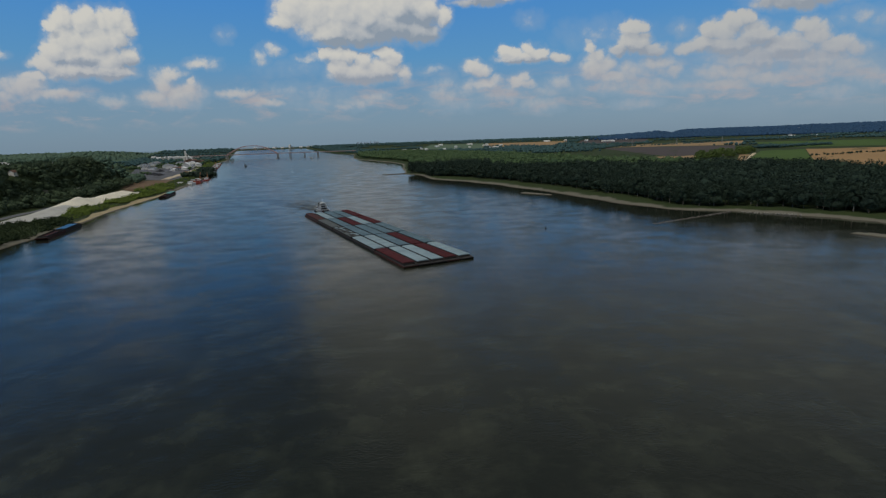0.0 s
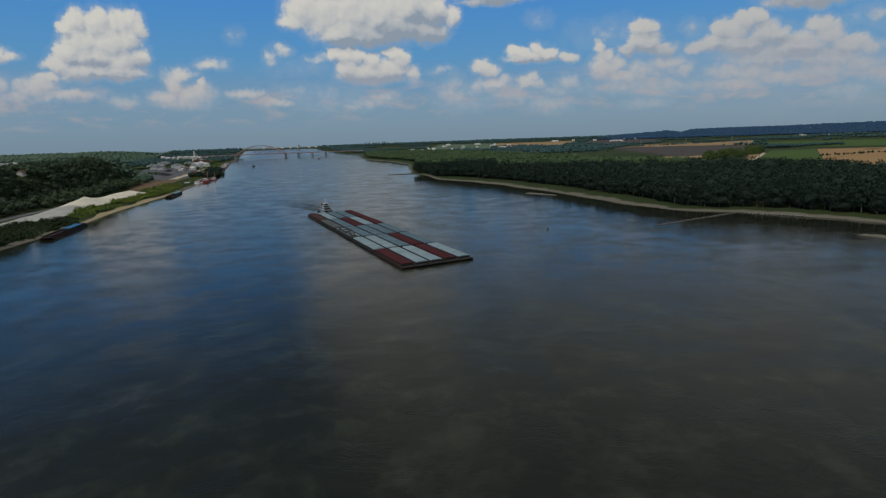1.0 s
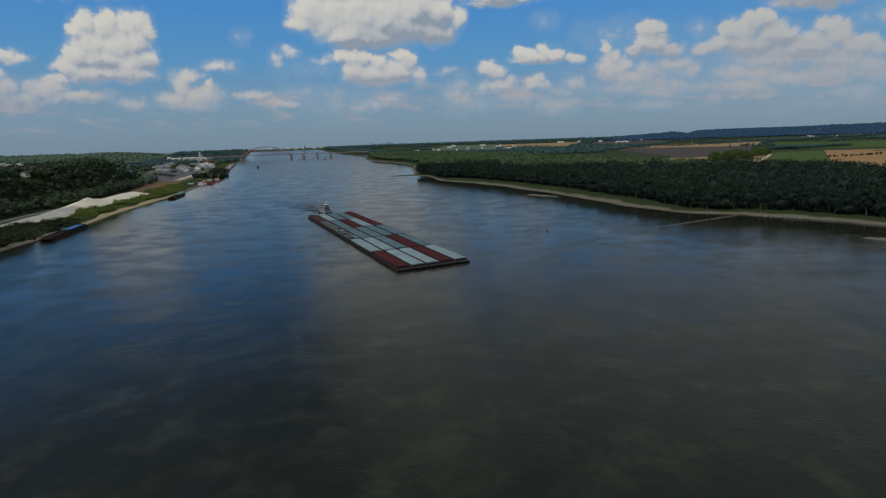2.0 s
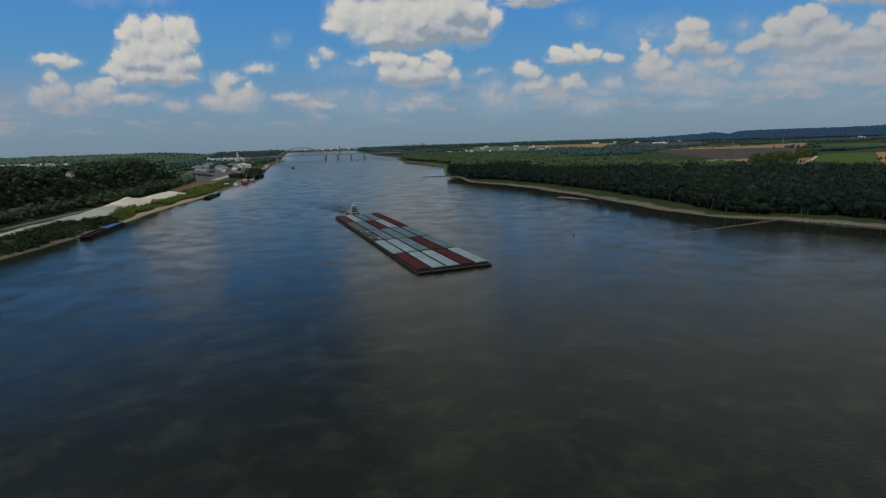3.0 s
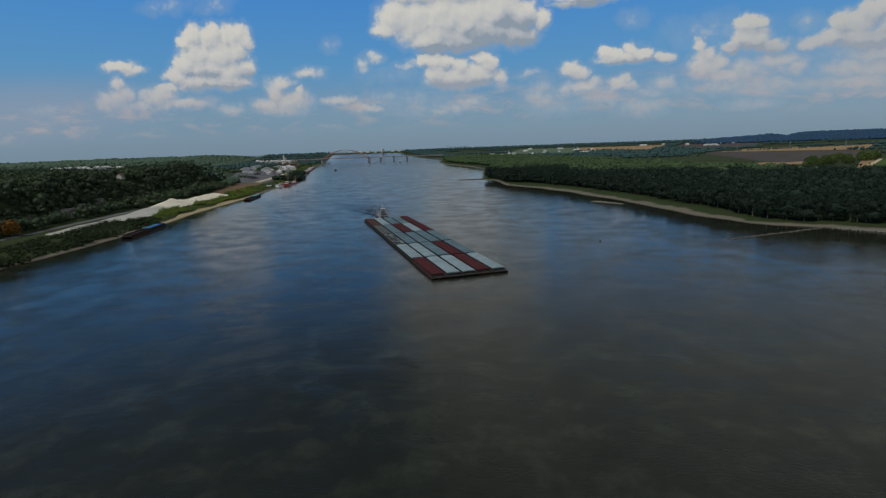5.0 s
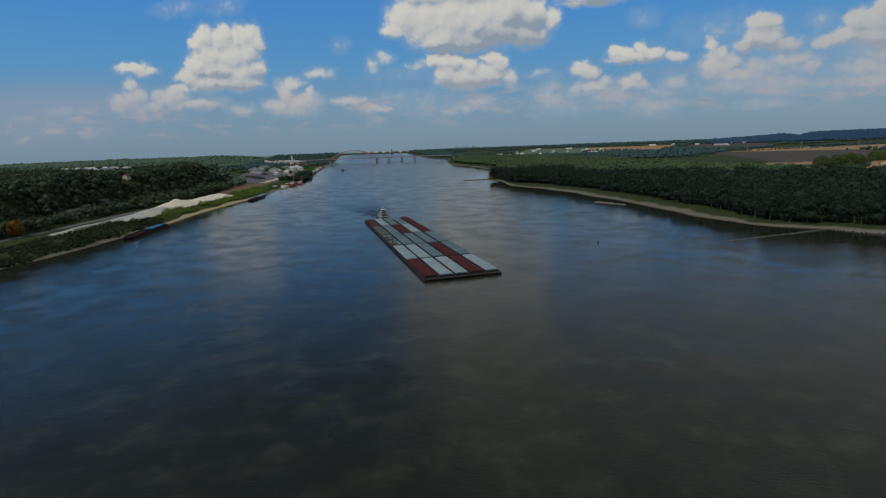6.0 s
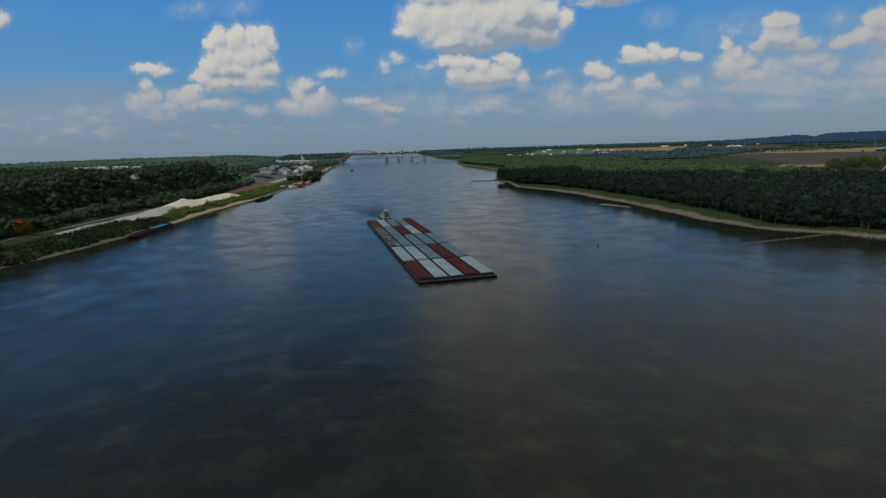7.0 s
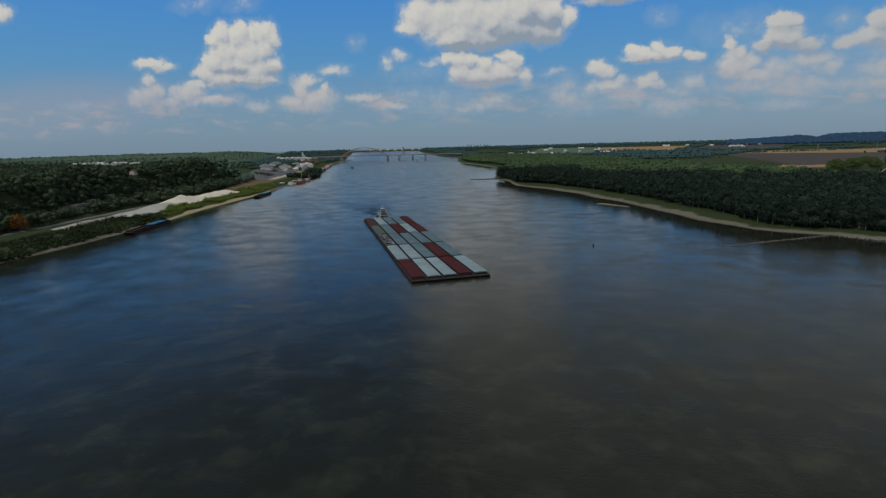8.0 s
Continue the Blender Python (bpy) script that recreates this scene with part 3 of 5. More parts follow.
LEFT_BANK = curve_through([(-300, -900), (-345, -200), (-378, 200), (-392, 400), (-400, 470), (-413, 545), (-434, 635), (-458, 720), (-490, 880), (-514, 1000), (-572, 1200),
                           (-636, 1430), (-760, 1750), (-880, 2060), (-1050, 2500), (-1190, 2950), (-1380, 3500), (-1570, 4050), (-1900, 5050)], 22)
RIGHT_BANK = curve_through([(1000, -900), (700, -100), (480, 270), (392, 438), (342, 509), (302, 546), (262, 565), (224, 607), (190, 690), (158, 790), (114, 890), (72, 980),
                            (25, 1058), (-14, 1112), (-40, 1200), (-66, 1305), (-93, 1330), (-100, 1420), (-120, 1600), (-142, 1850), (-200, 2050), (-300, 2280),
                            (-395, 2500), (-470, 2820), (-515, 3130), (-575, 3420), (-770, 3800), (-940, 4150), (-1110, 4500), (-1330, 5050)], 22)
BLUFF = curve_through([(-480, -900), (-500, 100), (-530, 480), (-550, 560), (-586, 710), (-640, 950), (-725, 1230), (-800, 1330), (-1000, 1420), (-1350, 1700),
                       (-1650, 2300), (-1800, 3000), (-2100, 3900), (-2500, 5050)], 25)


def side_of(line, x, y):
    """Distance to a line drawn from near to far: positive to its right, negative to its left."""
    x, y = np.asarray(x, float), np.asarray(y, float)
    best, sign = np.full(x.shape, 1e18), np.ones(x.shape)
    for (ax, ay), (bx, by) in zip(line[:-1], line[1:]):
        dx, dy = bx - ax, by - ay
        t = np.clip(((x - ax) * dx + (y - ay) * dy) / (dx * dx + dy * dy), 0, 1)
        px, py = x - ax - t * dx, y - ay - t * dy
        d = px * px + py * py
        nearer = d < best
        best = np.where(nearer, d, best)
        sign = np.where(nearer, np.where(dx * (y - ay) - dy * (x - ax) > 0, -1.0, 1.0), sign)
    return sign * np.sqrt(best)


def step_up(v, lo, hi):
    t = np.clip((v - lo) / (hi - lo), 0, 1)
    return t * t * (3 - 2 * t)


def waves(x, y, size, seed=0.0):
    """Cheap smooth unevenness between about -1 and 1."""
    return (np.sin(x / size + 1.3 * np.sin(y / size * 0.7 + seed)) + np.sin(y / size * 1.13 + 1.7 * np.sin(x / size * 0.6 + 2.1 + seed))
            + 0.5 * np.sin((x + y) / size * 2.3 + seed)) / 2.5


def far_rise(x, y):
    """Lift that bends the far ground and river up to the horizon in the camera's view."""
    return 44 * np.clip((np.hypot(x, y) - 3500) / 1450, 0, 2) ** 1.5


# skyline of the hills: bearing (x / y) and height above the valley
HILLS = ((0.20, 0), (0.29, 22), (0.35, 36), (0.395, 52), (0.42, 30), (0.437, 54), (0.535, 60), (0.64, 58), (0.74, 62), (0.80, 66), (1.0, 72), (1.4, 70), (2.2, 60))


def land_height(x, y):
    """Height of the ground, the river bed included."""
    x, y = np.asarray(x, float), np.asarray(y, float)
    left, right, bluff = -side_of(LEFT_BANK, x, y), side_of(RIGHT_BANK, x, y), -side_of(BLUFF, x, y)
    wob = waves(x, y, 19.0)
    l, r = left + 3.0 * wob, right + 3.5 * wob
    z_left = np.where(l > 0, 3.0 * step_up(l, 0, 20) + 3.2 * step_up(l, 16, 40) + 2.0 * step_up(l, 40, 160), np.maximum(l * 0.16, -4))
    beach = step_up(y, 520, 610) * (1 - step_up(y, 1090, 1160))
    z_right = np.where(r > 0, 2.6 * step_up(r, -2, 4.0 + 28.0 * beach) + 1.6 * ((1 - beach) * step_up(r, 3, 16) + beach * step_up(r, 15, 60)) + 1.0 * step_up(r, 60, 300), np.maximum(r * 0.12, -4))
    z = np.where(left > right, z_left, z_right)
    z += np.where((l > 20) | (r > 40), 0.5 * wob, 0)
    width = np.where(y < 1300, 42.0, 420.0)
    tall = 44 - 14 * step_up(y, 1500, 3500)
    z += tall * step_up(bluff + 6 * wob, 0, width) * (1 + 0.05 * waves(x, y, 90.0))
    z += 2 * step_up(bluff, 200, 1500) * (0.5 + 0.5 * waves(x, y, 330.0, 1.0))
    z += 6 * np.exp(-(((x + 905) / 200) ** 2 + ((y - 1060) / 110) ** 2)) * (bluff > 30)
    # far lift that fits the horizon in view, and hills at the end of the valley
    d = np.hypot(x, y)
    bearing = x / np.maximum(y, 1.0)
    top = np.interp(bearing, [h[0] for h in HILLS], [h[1] for h in HILLS]) * (y > 0)
    z += np.maximum(far_rise(x, y) * (right + left < 1e9), 0) * np.where(bluff > 0, 0.5, 1.0)
    z += 7 * step_up(d, 4700, 4800) * ((left < 0) & (right < 0))
    z += np.maximum(top - 25, 0) * 0.85 * step_up(d, 4250, 4850) * (1 + 0.10 * waves(x, y, 140.0, 2.0))
    return z


def height_at(x, y):
    return float(land_height(np.array([x]), np.array([y]))[0])


def polar_sheet(angles, radii, height):
    t, r = np.meshgrid(np.radians(angles), radii)
    x, y = r * np.sin(t), r * np.cos(t)
    z = height(x, y)
    v = np.stack([x, y, z], -1).reshape(-1, 3)
    nr, na = t.shape
    i, j = np.meshgrid(np.arange(nr - 1), np.arange(na - 1), indexing="ij")
    a = (i * na + j).ravel()
    return v, np.stack([a, a + 1, a + na + 1, a + na], -1)


# the ground: one sheet, finest ahead where the banks are seen
fine = np.arange(-62, 60.01, 0.25)
coarse = np.arange(60, 298.1, 3.5)
ring = np.concatenate([[60], np.geomspace(100, 4960, 235)])
v, f = polar_sheet(np.concatenate([fine, coarse]), ring, land_height)
me = array_mesh("ground", v, f)
me.materials.append(GROUND)
me.polygons.foreach_set("use_smooth", np.ones(len(me.polygons), bool))
tagged(new("ground", me), "grassy river banks and wooded valley land", "ground", kind="structure")

# the river, level as far as the bridge, then bent up to fit the camera's view
v, f = polar_sheet(np.concatenate([np.arange(-60, 60, 0.6), np.arange(60, 300.1, 4.0)]), np.concatenate([[0.5], np.geomspace(20, 4960, 130)]), far_rise)
me = array_mesh("water", v, f)
shelter = np.minimum(-side_of(RIGHT_BANK, v[:, 0], v[:, 1]), side_of(LEFT_BANK, v[:, 0], v[:, 1]))
me.attributes.new("current", "FLOAT", "POINT").data.foreach_set("value", step_up(shelter + 14 * waves(v[:, 0], v[:, 1], 37.0), 8, 100).astype(np.float32))
me.materials.append(WATER)
me.polygons.foreach_set("use_smooth", np.ones(len(me.polygons), bool))
tagged(new("water", me), "broad muddy river reflecting blue sky and clouds", "river", kind="structure")


def draped(name, outline, mat, lift, label, category, cells=14):
    """A four-sided patch of land laid on the ground."""
    a, b, c, d = [np.array(p, float) for p in outline]
    s = np.linspace(0, 1, cells)
    u, w = np.meshgrid(s, s)
    u, w = u[..., None], w[..., None]
    p = (a * (1 - u) + d * u) * (1 - w) + (b * (1 - u) + c * u) * w
    x, y = p[..., 0].ravel(), p[..., 1].ravel()
    z = land_height(x, y) + lift
    i, j = np.meshgrid(np.arange(cells - 1), np.arange(cells - 1), indexing="ij")
    k = (i * cells + j).ravel()
    m2 = array_mesh(name, np.stack([x, y, z], -1), np.stack([k, k + 1, k + cells + 1, k + cells], -1))
    m2.materials.append(mat)
    return tagged(new(name, m2), label, category, kind="structure")


FIELD_PLAN = (
    ("stubble", [(660, 1215), (883, 1612), (921, 1624), (672, 1206)]),
    ("green", [(734, 1303), (1071, 1828), (1229, 1841), (891, 1305)]),
    ("gold", [(865, 1260), (1231, 1838), (1595, 1757), (800, 934)]),
    ("plough", [(686, 1660), (802, 2789), (1344, 2500), (856, 1589)]),
    ("stubble", [(869, 2820), (1216, 3281), (1815, 3254), (1399, 2553)]),
    ("green", [(1243, 2125), (1691, 2948), (2161, 2649), (1581, 1934)]),
    ("stubble", [(597, 1561), (670, 1700), (806, 1650), (739, 1518)]),
    ("stubble", [(268, 3835), (361, 4385), (1008, 4288), (747, 3664)]),
    ("hazy_green", [(-170, 3900), (-101, 4492), (335, 4439), (243, 3345)]),
    ("plough", [(900, 3700), (1097, 4300), (1598, 4213), (1309, 3535)]),
)
FIELD_WORDS = {"hazy_green": "green field far across the valley, paled as by haze", "stubble": "pale cut stubble field beyond the wood", "gold": "ripe golden grain field beyond the wood",
               "green": "flat green crop field beyond the wood", "plough": "dark ploughed field on the valley floor"}
for kind_of, outline in FIELD_PLAN:
    draped("field", outline, FIELDS[kind_of], 0.35, FIELD_WORDS[kind_of], "field")
draped("road", [(662, 1209), (966, 1688), (974, 1683), (672, 1205)], TRACK, 0.5, "pale dusty farm track between the fields", "road")


# ---------------------------------------------------------------- trees and woods
def lump(seed, detail=1, rough=0.32):
    """Vertices and triangles of one uneven ball of leaves, about one metre in radius."""
    bm = bmesh.new()
    bmesh.ops.create_icosphere(bm, subdivisions=detail, radius=1)
    for q in bm.verts:
        n = noise.noise(q.co * 1.7 + Vector((seed * 7.1, seed * 3.3, seed))) + 0.6 * noise.noise(q.co * 4.1 + Vector((seed, seed * 5.7, 1)))
        q.co *= 1 + rough * n * 1.3
    bm.verts.ensure_lookup_table()
    vs = np.array([q.co[:] for q in bm.verts])
    fs = np.array([[q.index for q in fc.verts] for fc in bm.faces])
    bm.free()
    return vs, fs


LUMPS_1 = [lump(i, 1) for i in range(8)]       # 20 faces
LUMPS_2 = [lump(i + 20, 2) for i in range(8)]  # 80 faces


def merged(pieces):
    """Joins (vertices, faces) pieces into one pair of arrays."""
    vs, fs, n = [], [], 0
    for a, b in pieces:
        vs.append(a)
        fs.append(b + n)
        n += len(a)
    return np.vstack(vs), np.vstack(fs)


def crown_shape(rng, lumps, count, wide, tall, base, size):
    """Leaf lumps set round an egg-shaped crown; wide: radius, base to tall: heights."""
    out = []
    for i in range(count):
        a, h = rng.uniform(0, 2 * math.pi), rng.uniform(0, 1)
        reach = wide * (0.35 + 0.65 * math.sin(math.pi * min(1, 0.22 + 0.74 * h)) ** 0.8) * rng.uniform(0.35, 1.0)
        c = np.array([reach * math.cos(a), reach * math.sin(a), base + (tall - base) * h])
        vs, fs = lumps[rng.integers(len(lumps))]
        s = size * rng.uniform(0.65, 1.25)
        t = rng.uniform(0, 6.28)
        turn = np.array([[math.cos(t), -math.sin(t), 0], [math.sin(t), math.cos(t), 0], [0, 0, 1]])
        out.append((vs @ turn.T * np.array([s, s, s * 0.85]) + c, fs))
    return merged(out)


def leaf_flakes(rng, count, wide, tall, base, size):
    """Small single leaf sprays over the crown, for a broken outline."""
    h = rng.uniform(0, 1, count)
    a = rng.uniform(0, 2 * math.pi, count)
    reach = wide * (0.35 + 0.65 * np.sin(np.pi * np.minimum(1, 0.22 + 0.74 * h)) ** 0.8) * rng.uniform(0.8, 1.18, count)
    c = np.stack([reach * np.cos(a), reach * np.sin(a), base + (tall - base) * h * 1.06], -1)
    tri = rng.normal(0, size, (count, 3, 3)) + c[:, None, :]
    return tri.reshape(-1, 3), np.arange(count * 3).reshape(-1, 3)


def wood_stuff(name, xs, ys, heights, mat, label, rng, kinds, category="woodland"):
    """Many trees too far off to count, joined into one mesh. kinds: crown shapes one metre high."""
    zs = land_height(xs, ys)
    pick = rng.integers(len(kinds), size=len(xs))
    turn = rng.uniform(0, 2 * math.pi, len(xs))
    pieces = []
    for k, (vs, fs) in enumerate(kinds):
        m = np.flatnonzero(pick == k)
        if not len(m):
            continue
        c, s = np.cos(turn[m])[:, None], np.sin(turn[m])[:, None]
        h = heights[m][:, None]
        x = (vs[:, 0] * c - vs[:, 1] * s) * h + xs[m][:, None]
        y = (vs[:, 0] * s + vs[:, 1] * c) * h + ys[m][:, None]
        z = vs[:, 2] * h + zs[m][:, None]
        v3 = np.stack([x, y, z], -1).reshape(-1, 3)
        f3 = (fs[None] + (np.arange(len(m)) * len(vs))[:, None, None]).reshape(-1, 3)
        pieces.append((v3, f3))
    v3, f3 = merged(pieces)
    m2 = array_mesh(name, v3, f3)
    m2.materials.append(mat)
    m2.polygons.foreach_set("use_smooth", np.ones(len(m2.polygons), bool))
    return tagged(new(name, m2), label, category, kind="stuff")


def scatter(rng, x0, x1, y0, y1, spacing):
    """A jittered grid of places."""
    gx, gy = np.meshgrid(np.arange(x0, x1, spacing), np.arange(y0, y1, spacing))
    x = gx.ravel() + rng.uniform(-0.5, 0.5, gx.size) * spacing
    y = gy.ravel() + rng.uniform(-0.5, 0.5, gy.size) * spacing
    seen = in_view(x, y) & (np.hypot(x, y) < 4955)
    return x[seen], y[seen]


rng = np.random.default_rng(7)
NEAR_KINDS = [merged([crown_shape(rng, LUMPS_2, 4, 0.17, 0.74, 0.20, 0.225), leaf_flakes(rng, 310, 0.36, 0.97, 0.10, 0.033)]) for _ in range(9)]
BACK_KINDS = [merged([crown_shape(rng, LUMPS_2, 2, 0.14, 0.70, 0.46, 0.26), leaf_flakes(rng, 210, 0.38, 0.97, 0.34, 0.034)]) for _ in range(7)]
MID_KINDS = [merged([crown_shape(rng, LUMPS_1, 2, 0.22, 0.72, 0.30, 0.33), leaf_flakes(rng, 16, 0.36, 0.95, 0.12, 0.08)]) for _ in range(6)]
FAR_KINDS = [crown_shape(rng, LUMPS_1, 1, 0.10, 0.60, 0.5, 0.62) for _ in range(7)]
BLUFF_KINDS = [merged([crown_shape(rng, LUMPS_1, 3, 0.20, 0.74, 0.24, 0.26), leaf_flakes(rng, 80, 0.40, 0.97, 0.12, 0.052)]) for _ in range(8)]
SCRUB_KINDS = [merged([crown_shape(rng, LUMPS_1, 2, 0.30, 0.55, 0.25, 0.30), leaf_flakes(rng, 28, 0.50, 1.0, 0.1, 0.095)]) for _ in range(6)]
HILL_KINDS = [crown_shape(rng, LUMPS_1, 1, 0.1, 0.5, 0.4, 0.75) for _ in range(5)]

WOOD_BACK = curve_through([(900, 300), (640, 700), (655, 870), (720, 1000), (570, 1130), (550, 1270), (470, 1440), (390, 1740), (266, 2210), (-60, 2950), (-200, 3300)], 40)


def in_view(x, y):
    return (np.abs(np.degrees(np.arctan2(x - 30, y + 60)) + 6) < 53)


# wood on the low bank: inland of the grass strip, as far as the fields
x, y = scatter(rng, -700, 1000, 330, 3300, 11.0)
r, back = side_of(RIGHT_BANK, x, y), side_of(WOOD_BACK, x, y)
inland = np.where(y > 1340, 26, 62 - 26 * step_up(-y, -640, -550) - 46 * step_up(y, 1110, 1180)) + 6 * waves(x, y, 33)
keep = (r > inland) & (back < 12 * waves(x, y, 60)) & in_view(x, y)
d = np.hypot(x, y)
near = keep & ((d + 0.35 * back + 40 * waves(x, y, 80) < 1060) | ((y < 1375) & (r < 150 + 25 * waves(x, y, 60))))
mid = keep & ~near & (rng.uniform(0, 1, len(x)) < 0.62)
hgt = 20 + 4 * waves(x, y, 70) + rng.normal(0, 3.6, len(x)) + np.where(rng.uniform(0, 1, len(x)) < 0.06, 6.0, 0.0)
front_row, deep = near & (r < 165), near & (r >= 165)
wood_stuff("woodland", x[front_row], y[front_row], hgt[front_row].clip(11, 31), LEAF_SHADED, "dense riverside wood with uneven crowns, coloured dark as under cloud", rng, NEAR_KINDS)
wood_stuff("woodland", x[deep], y[deep], hgt[deep].clip(11, 31), LEAF_SHADED, "canopy of the riverside wood, coloured dark as under cloud", rng, BACK_KINDS)
wood_stuff("woodland", x[mid], y[mid], hgt[mid].clip(10, 26) * 0.85, LEAF_SUNLIT, "green wood along the far low bank, coloured light as in sun", rng, MID_KINDS)

# limestone ledges of the bluff: place along it, length, height above its foot, height
LEDGES = ((555, 26, 8, 5), (612, 44, 3, 10), (650, 30, 8, 8), (702, 26, 14, 6), (770, 36, 6, 7), (850, 30, 12, 6), (930, 40, 6, 7), (1100, 46, 10, 6))
# wood on the bluff and the plateau behind it
x, y = scatter(rng, -3600, -450, 250, 4900, 8.6)
b, l = -side_of(BLUFF, x, y), -side_of(LEFT_BANK, x, y)
d = np.hypot(x, y)
# clearings round the houses, stretched towards the camera so that they show in its view
clearing = (np.hypot((x + 900) / 190, (y - 1010) / 105) < 1) | (np.hypot((x + 666) / 30, (y - 796) / 24) < 1)
keep = (b > np.where(y > 740, -26, -17)) & (l > 62) & in_view(x, y) & ~clearing
for ly, long, up, tall in LEDGES:
    keep &= ~((np.abs(y - ly) < long * 0.5) & (b > -7) & (b < up * 0.5 + 8) & (rng.uniform(0, 1, len(x)) < 0.85))
near = keep & (d < 1350)
far = keep & (d >= 1350) & (rng.uniform(0, 1, len(x)) < np.where(d < 2100, 0.42, 0.135))
hgt = 15 + 3 * waves(x, y, 60) + rng.normal(0, 2.2, len(x))
wood_stuff("woodland", x[near], y[near], hgt[near].clip(8, 24), LEAF_BLUFF, "dark-green wood covering the river bluff", rng, BLUFF_KINDS)
middle = far & (d < 2100)
far &= ~middle
wood_stuff("woodland", x[middle], y[middle], hgt[middle].clip(9, 22), LEAF_FAR_HAZED, "green woodland behind the bluff", rng, MID_KINDS)
wood_stuff("woodland", x[far], y[far], hgt[far].clip(9, 22) * 0.95, LEAF_FAR_HAZED, "distant green woodland on the plateau", rng, FAR_KINDS)

x, y = scatter(rng, -1750, -640, 1300, 3000, 15)
b, l = -side_of(BLUFF, x, y), -side_of(LEFT_BANK, x, y)
keep = (b < 30) & (l > 45) & (waves(x, y, 47, 5.0) + 0.6 * waves(x, y, 110, 2.0) > 0.55)
wood_stuff("woodland", x[keep], y[keep], rng.uniform(8, 15, keep.sum()), LEAF_SUNLIT, "green trees scattered through the riverside works", rng, MID_KINDS)

# hedges and groves on the valley floor beyond the fields, and the skyline
x, y = scatter(rng, -2600, 4200, 2300, 4940, 21)
d = np.hypot(x, y)
grove = waves(x * 0.35, y * 1.6, 120, 3.0) + 0.5 * waves(x, y, 60, 1.0)
r, l, back = side_of(RIGHT_BANK, x, y), -side_of(LEFT_BANK, x, y), side_of(WOOD_BACK, x, y)
keep = (((r > 25) & ((back > 30) | (y > 3150))) | ((l > 25) & (-side_of(BLUFF, x, y) < 0))) & in_view(x, y) & (d < 4940) & ((grove > 0.15) | (d > 4620) | ((r > 25) & (r < 260) & (y > 3150)))
for kind_of, outline in FIELD_PLAN:
    o = np.array(outline, float)
    c = o.mean(0)
    inside = np.ones(len(x), bool)
    for p, q in zip(o, np.roll(o, -1, 0)):
        inside &= ((q[0] - p[0]) * (y - p[1]) - (q[1] - p[1]) * (x - p[0])) < 0
    keep &= ~inside
hill = keep & (d > 4250) & (x / y > 0.33)
low = keep & ~hill
hgt = 11.5 + rng.normal(0, 2, len(x))
wood_stuff("woodland", x[low], y[low], hgt[low].clip(7, 17), LEAF_VALLEY_HAZED, "hedges and groves on the far valley floor", rng, FAR_KINDS)
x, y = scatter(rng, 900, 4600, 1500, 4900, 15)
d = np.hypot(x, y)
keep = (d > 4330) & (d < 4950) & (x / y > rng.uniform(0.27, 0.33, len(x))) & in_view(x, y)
wood_stuff("woodland", x[keep], y[keep], rng.uniform(10, 15, keep.sum()), LEAF_HILL_HAZED, "wooded hills at the valley edge, blued as by haze", rng, HILL_KINDS)


def belt(x0, y0, x1, y1, wide, spacing, lo, hi, mat, label, kinds):
    """A belt of trees along a line across the valley floor."""
    n = int(math.hypot(x1 - x0, y1 - y0) * wide / spacing ** 2)
    f, side = rng.uniform(0, 1, n), rng.uniform(-0.5, 0.5, n) * wide
    k = math.hypot(x1 - x0, y1 - y0)
    bx = x0 + (x1 - x0) * f - (y1 - y0) / k * side
    by = y0 + (y1 - y0) * f + (x1 - x0) / k * side
    wood_stuff("woodland", bx, by, rng.uniform(lo, hi, n), mat, label, rng, kinds)


belt(1175, 2045, 1560, 2190, 60, 11, 9, 15, LEAF_VALLEY_HAZED, "dark belt of trees between the green fields", MID_KINDS)
belt(1240, 2020, 1250, 2120, 50, 10, 12, 18, LEAF_VALLEY_HAZED, "clump of trees at the farmstead", MID_KINDS)
belt(840, 2790, 1790, 3270, 26, 14, 5, 9, LEAF_VALLEY_HAZED, "low hedge along the far stubble field", FAR_KINDS)
belt(960, 1420, 1420, 1560, 16, 9, 4, 8, LEAF_SHADED, "low hedge across the golden field", MID_KINDS)
belt(-664, 1400, -700, 1600, 46, 9, 9, 15, LEAF_SHADED, "dark trees along the works' shore", MID_KINDS)
belt(-760, 1690, -840, 1930, 40, 10, 8, 13, LEAF_SHADED, "dark trees beside the upper landing", MID_KINDS)


def tree_parts(rng, tall, wide, leaves=LEAF_SHADED_TREE):
    """Meshes of a broadleaf tree: trunk with limbs, crown of leaf lumps and sprays."""
    bm = bmesh.new()
    drum(bm, 0, 0, -0.6, tall * 0.62, tall * 0.022, tall * 0.010, 7)
    for _ in range(6):
        a, h = rng.uniform(0, 6.28), rng.uniform(0.22, 0.5) * tall
        tip = (math.cos(a) * wide * 0.7, math.sin(a) * wide * 0.7, h + tall * rng.uniform(0.12, 0.3))
        beam(bm, (0, 0, h), tip, tall * 0.010)
    trunk = mesh_from("trunk", bm, BARK)
    a = crown_shape(rng, LUMPS_2, 8, wide * 0.8, tall * 0.82, tall * 0.30, wide * 0.52)
    b = leaf_flakes(rng, 1300, wide * 1.3, tall, tall * 0.20, 0.50)
    crown = array_mesh("crown", *merged([a, b]))
    crown.polygons.foreach_set("use_smooth", np.ones(len(crown.polygons), bool))
    crown.materials.append(leaves)
    return trunk, crown


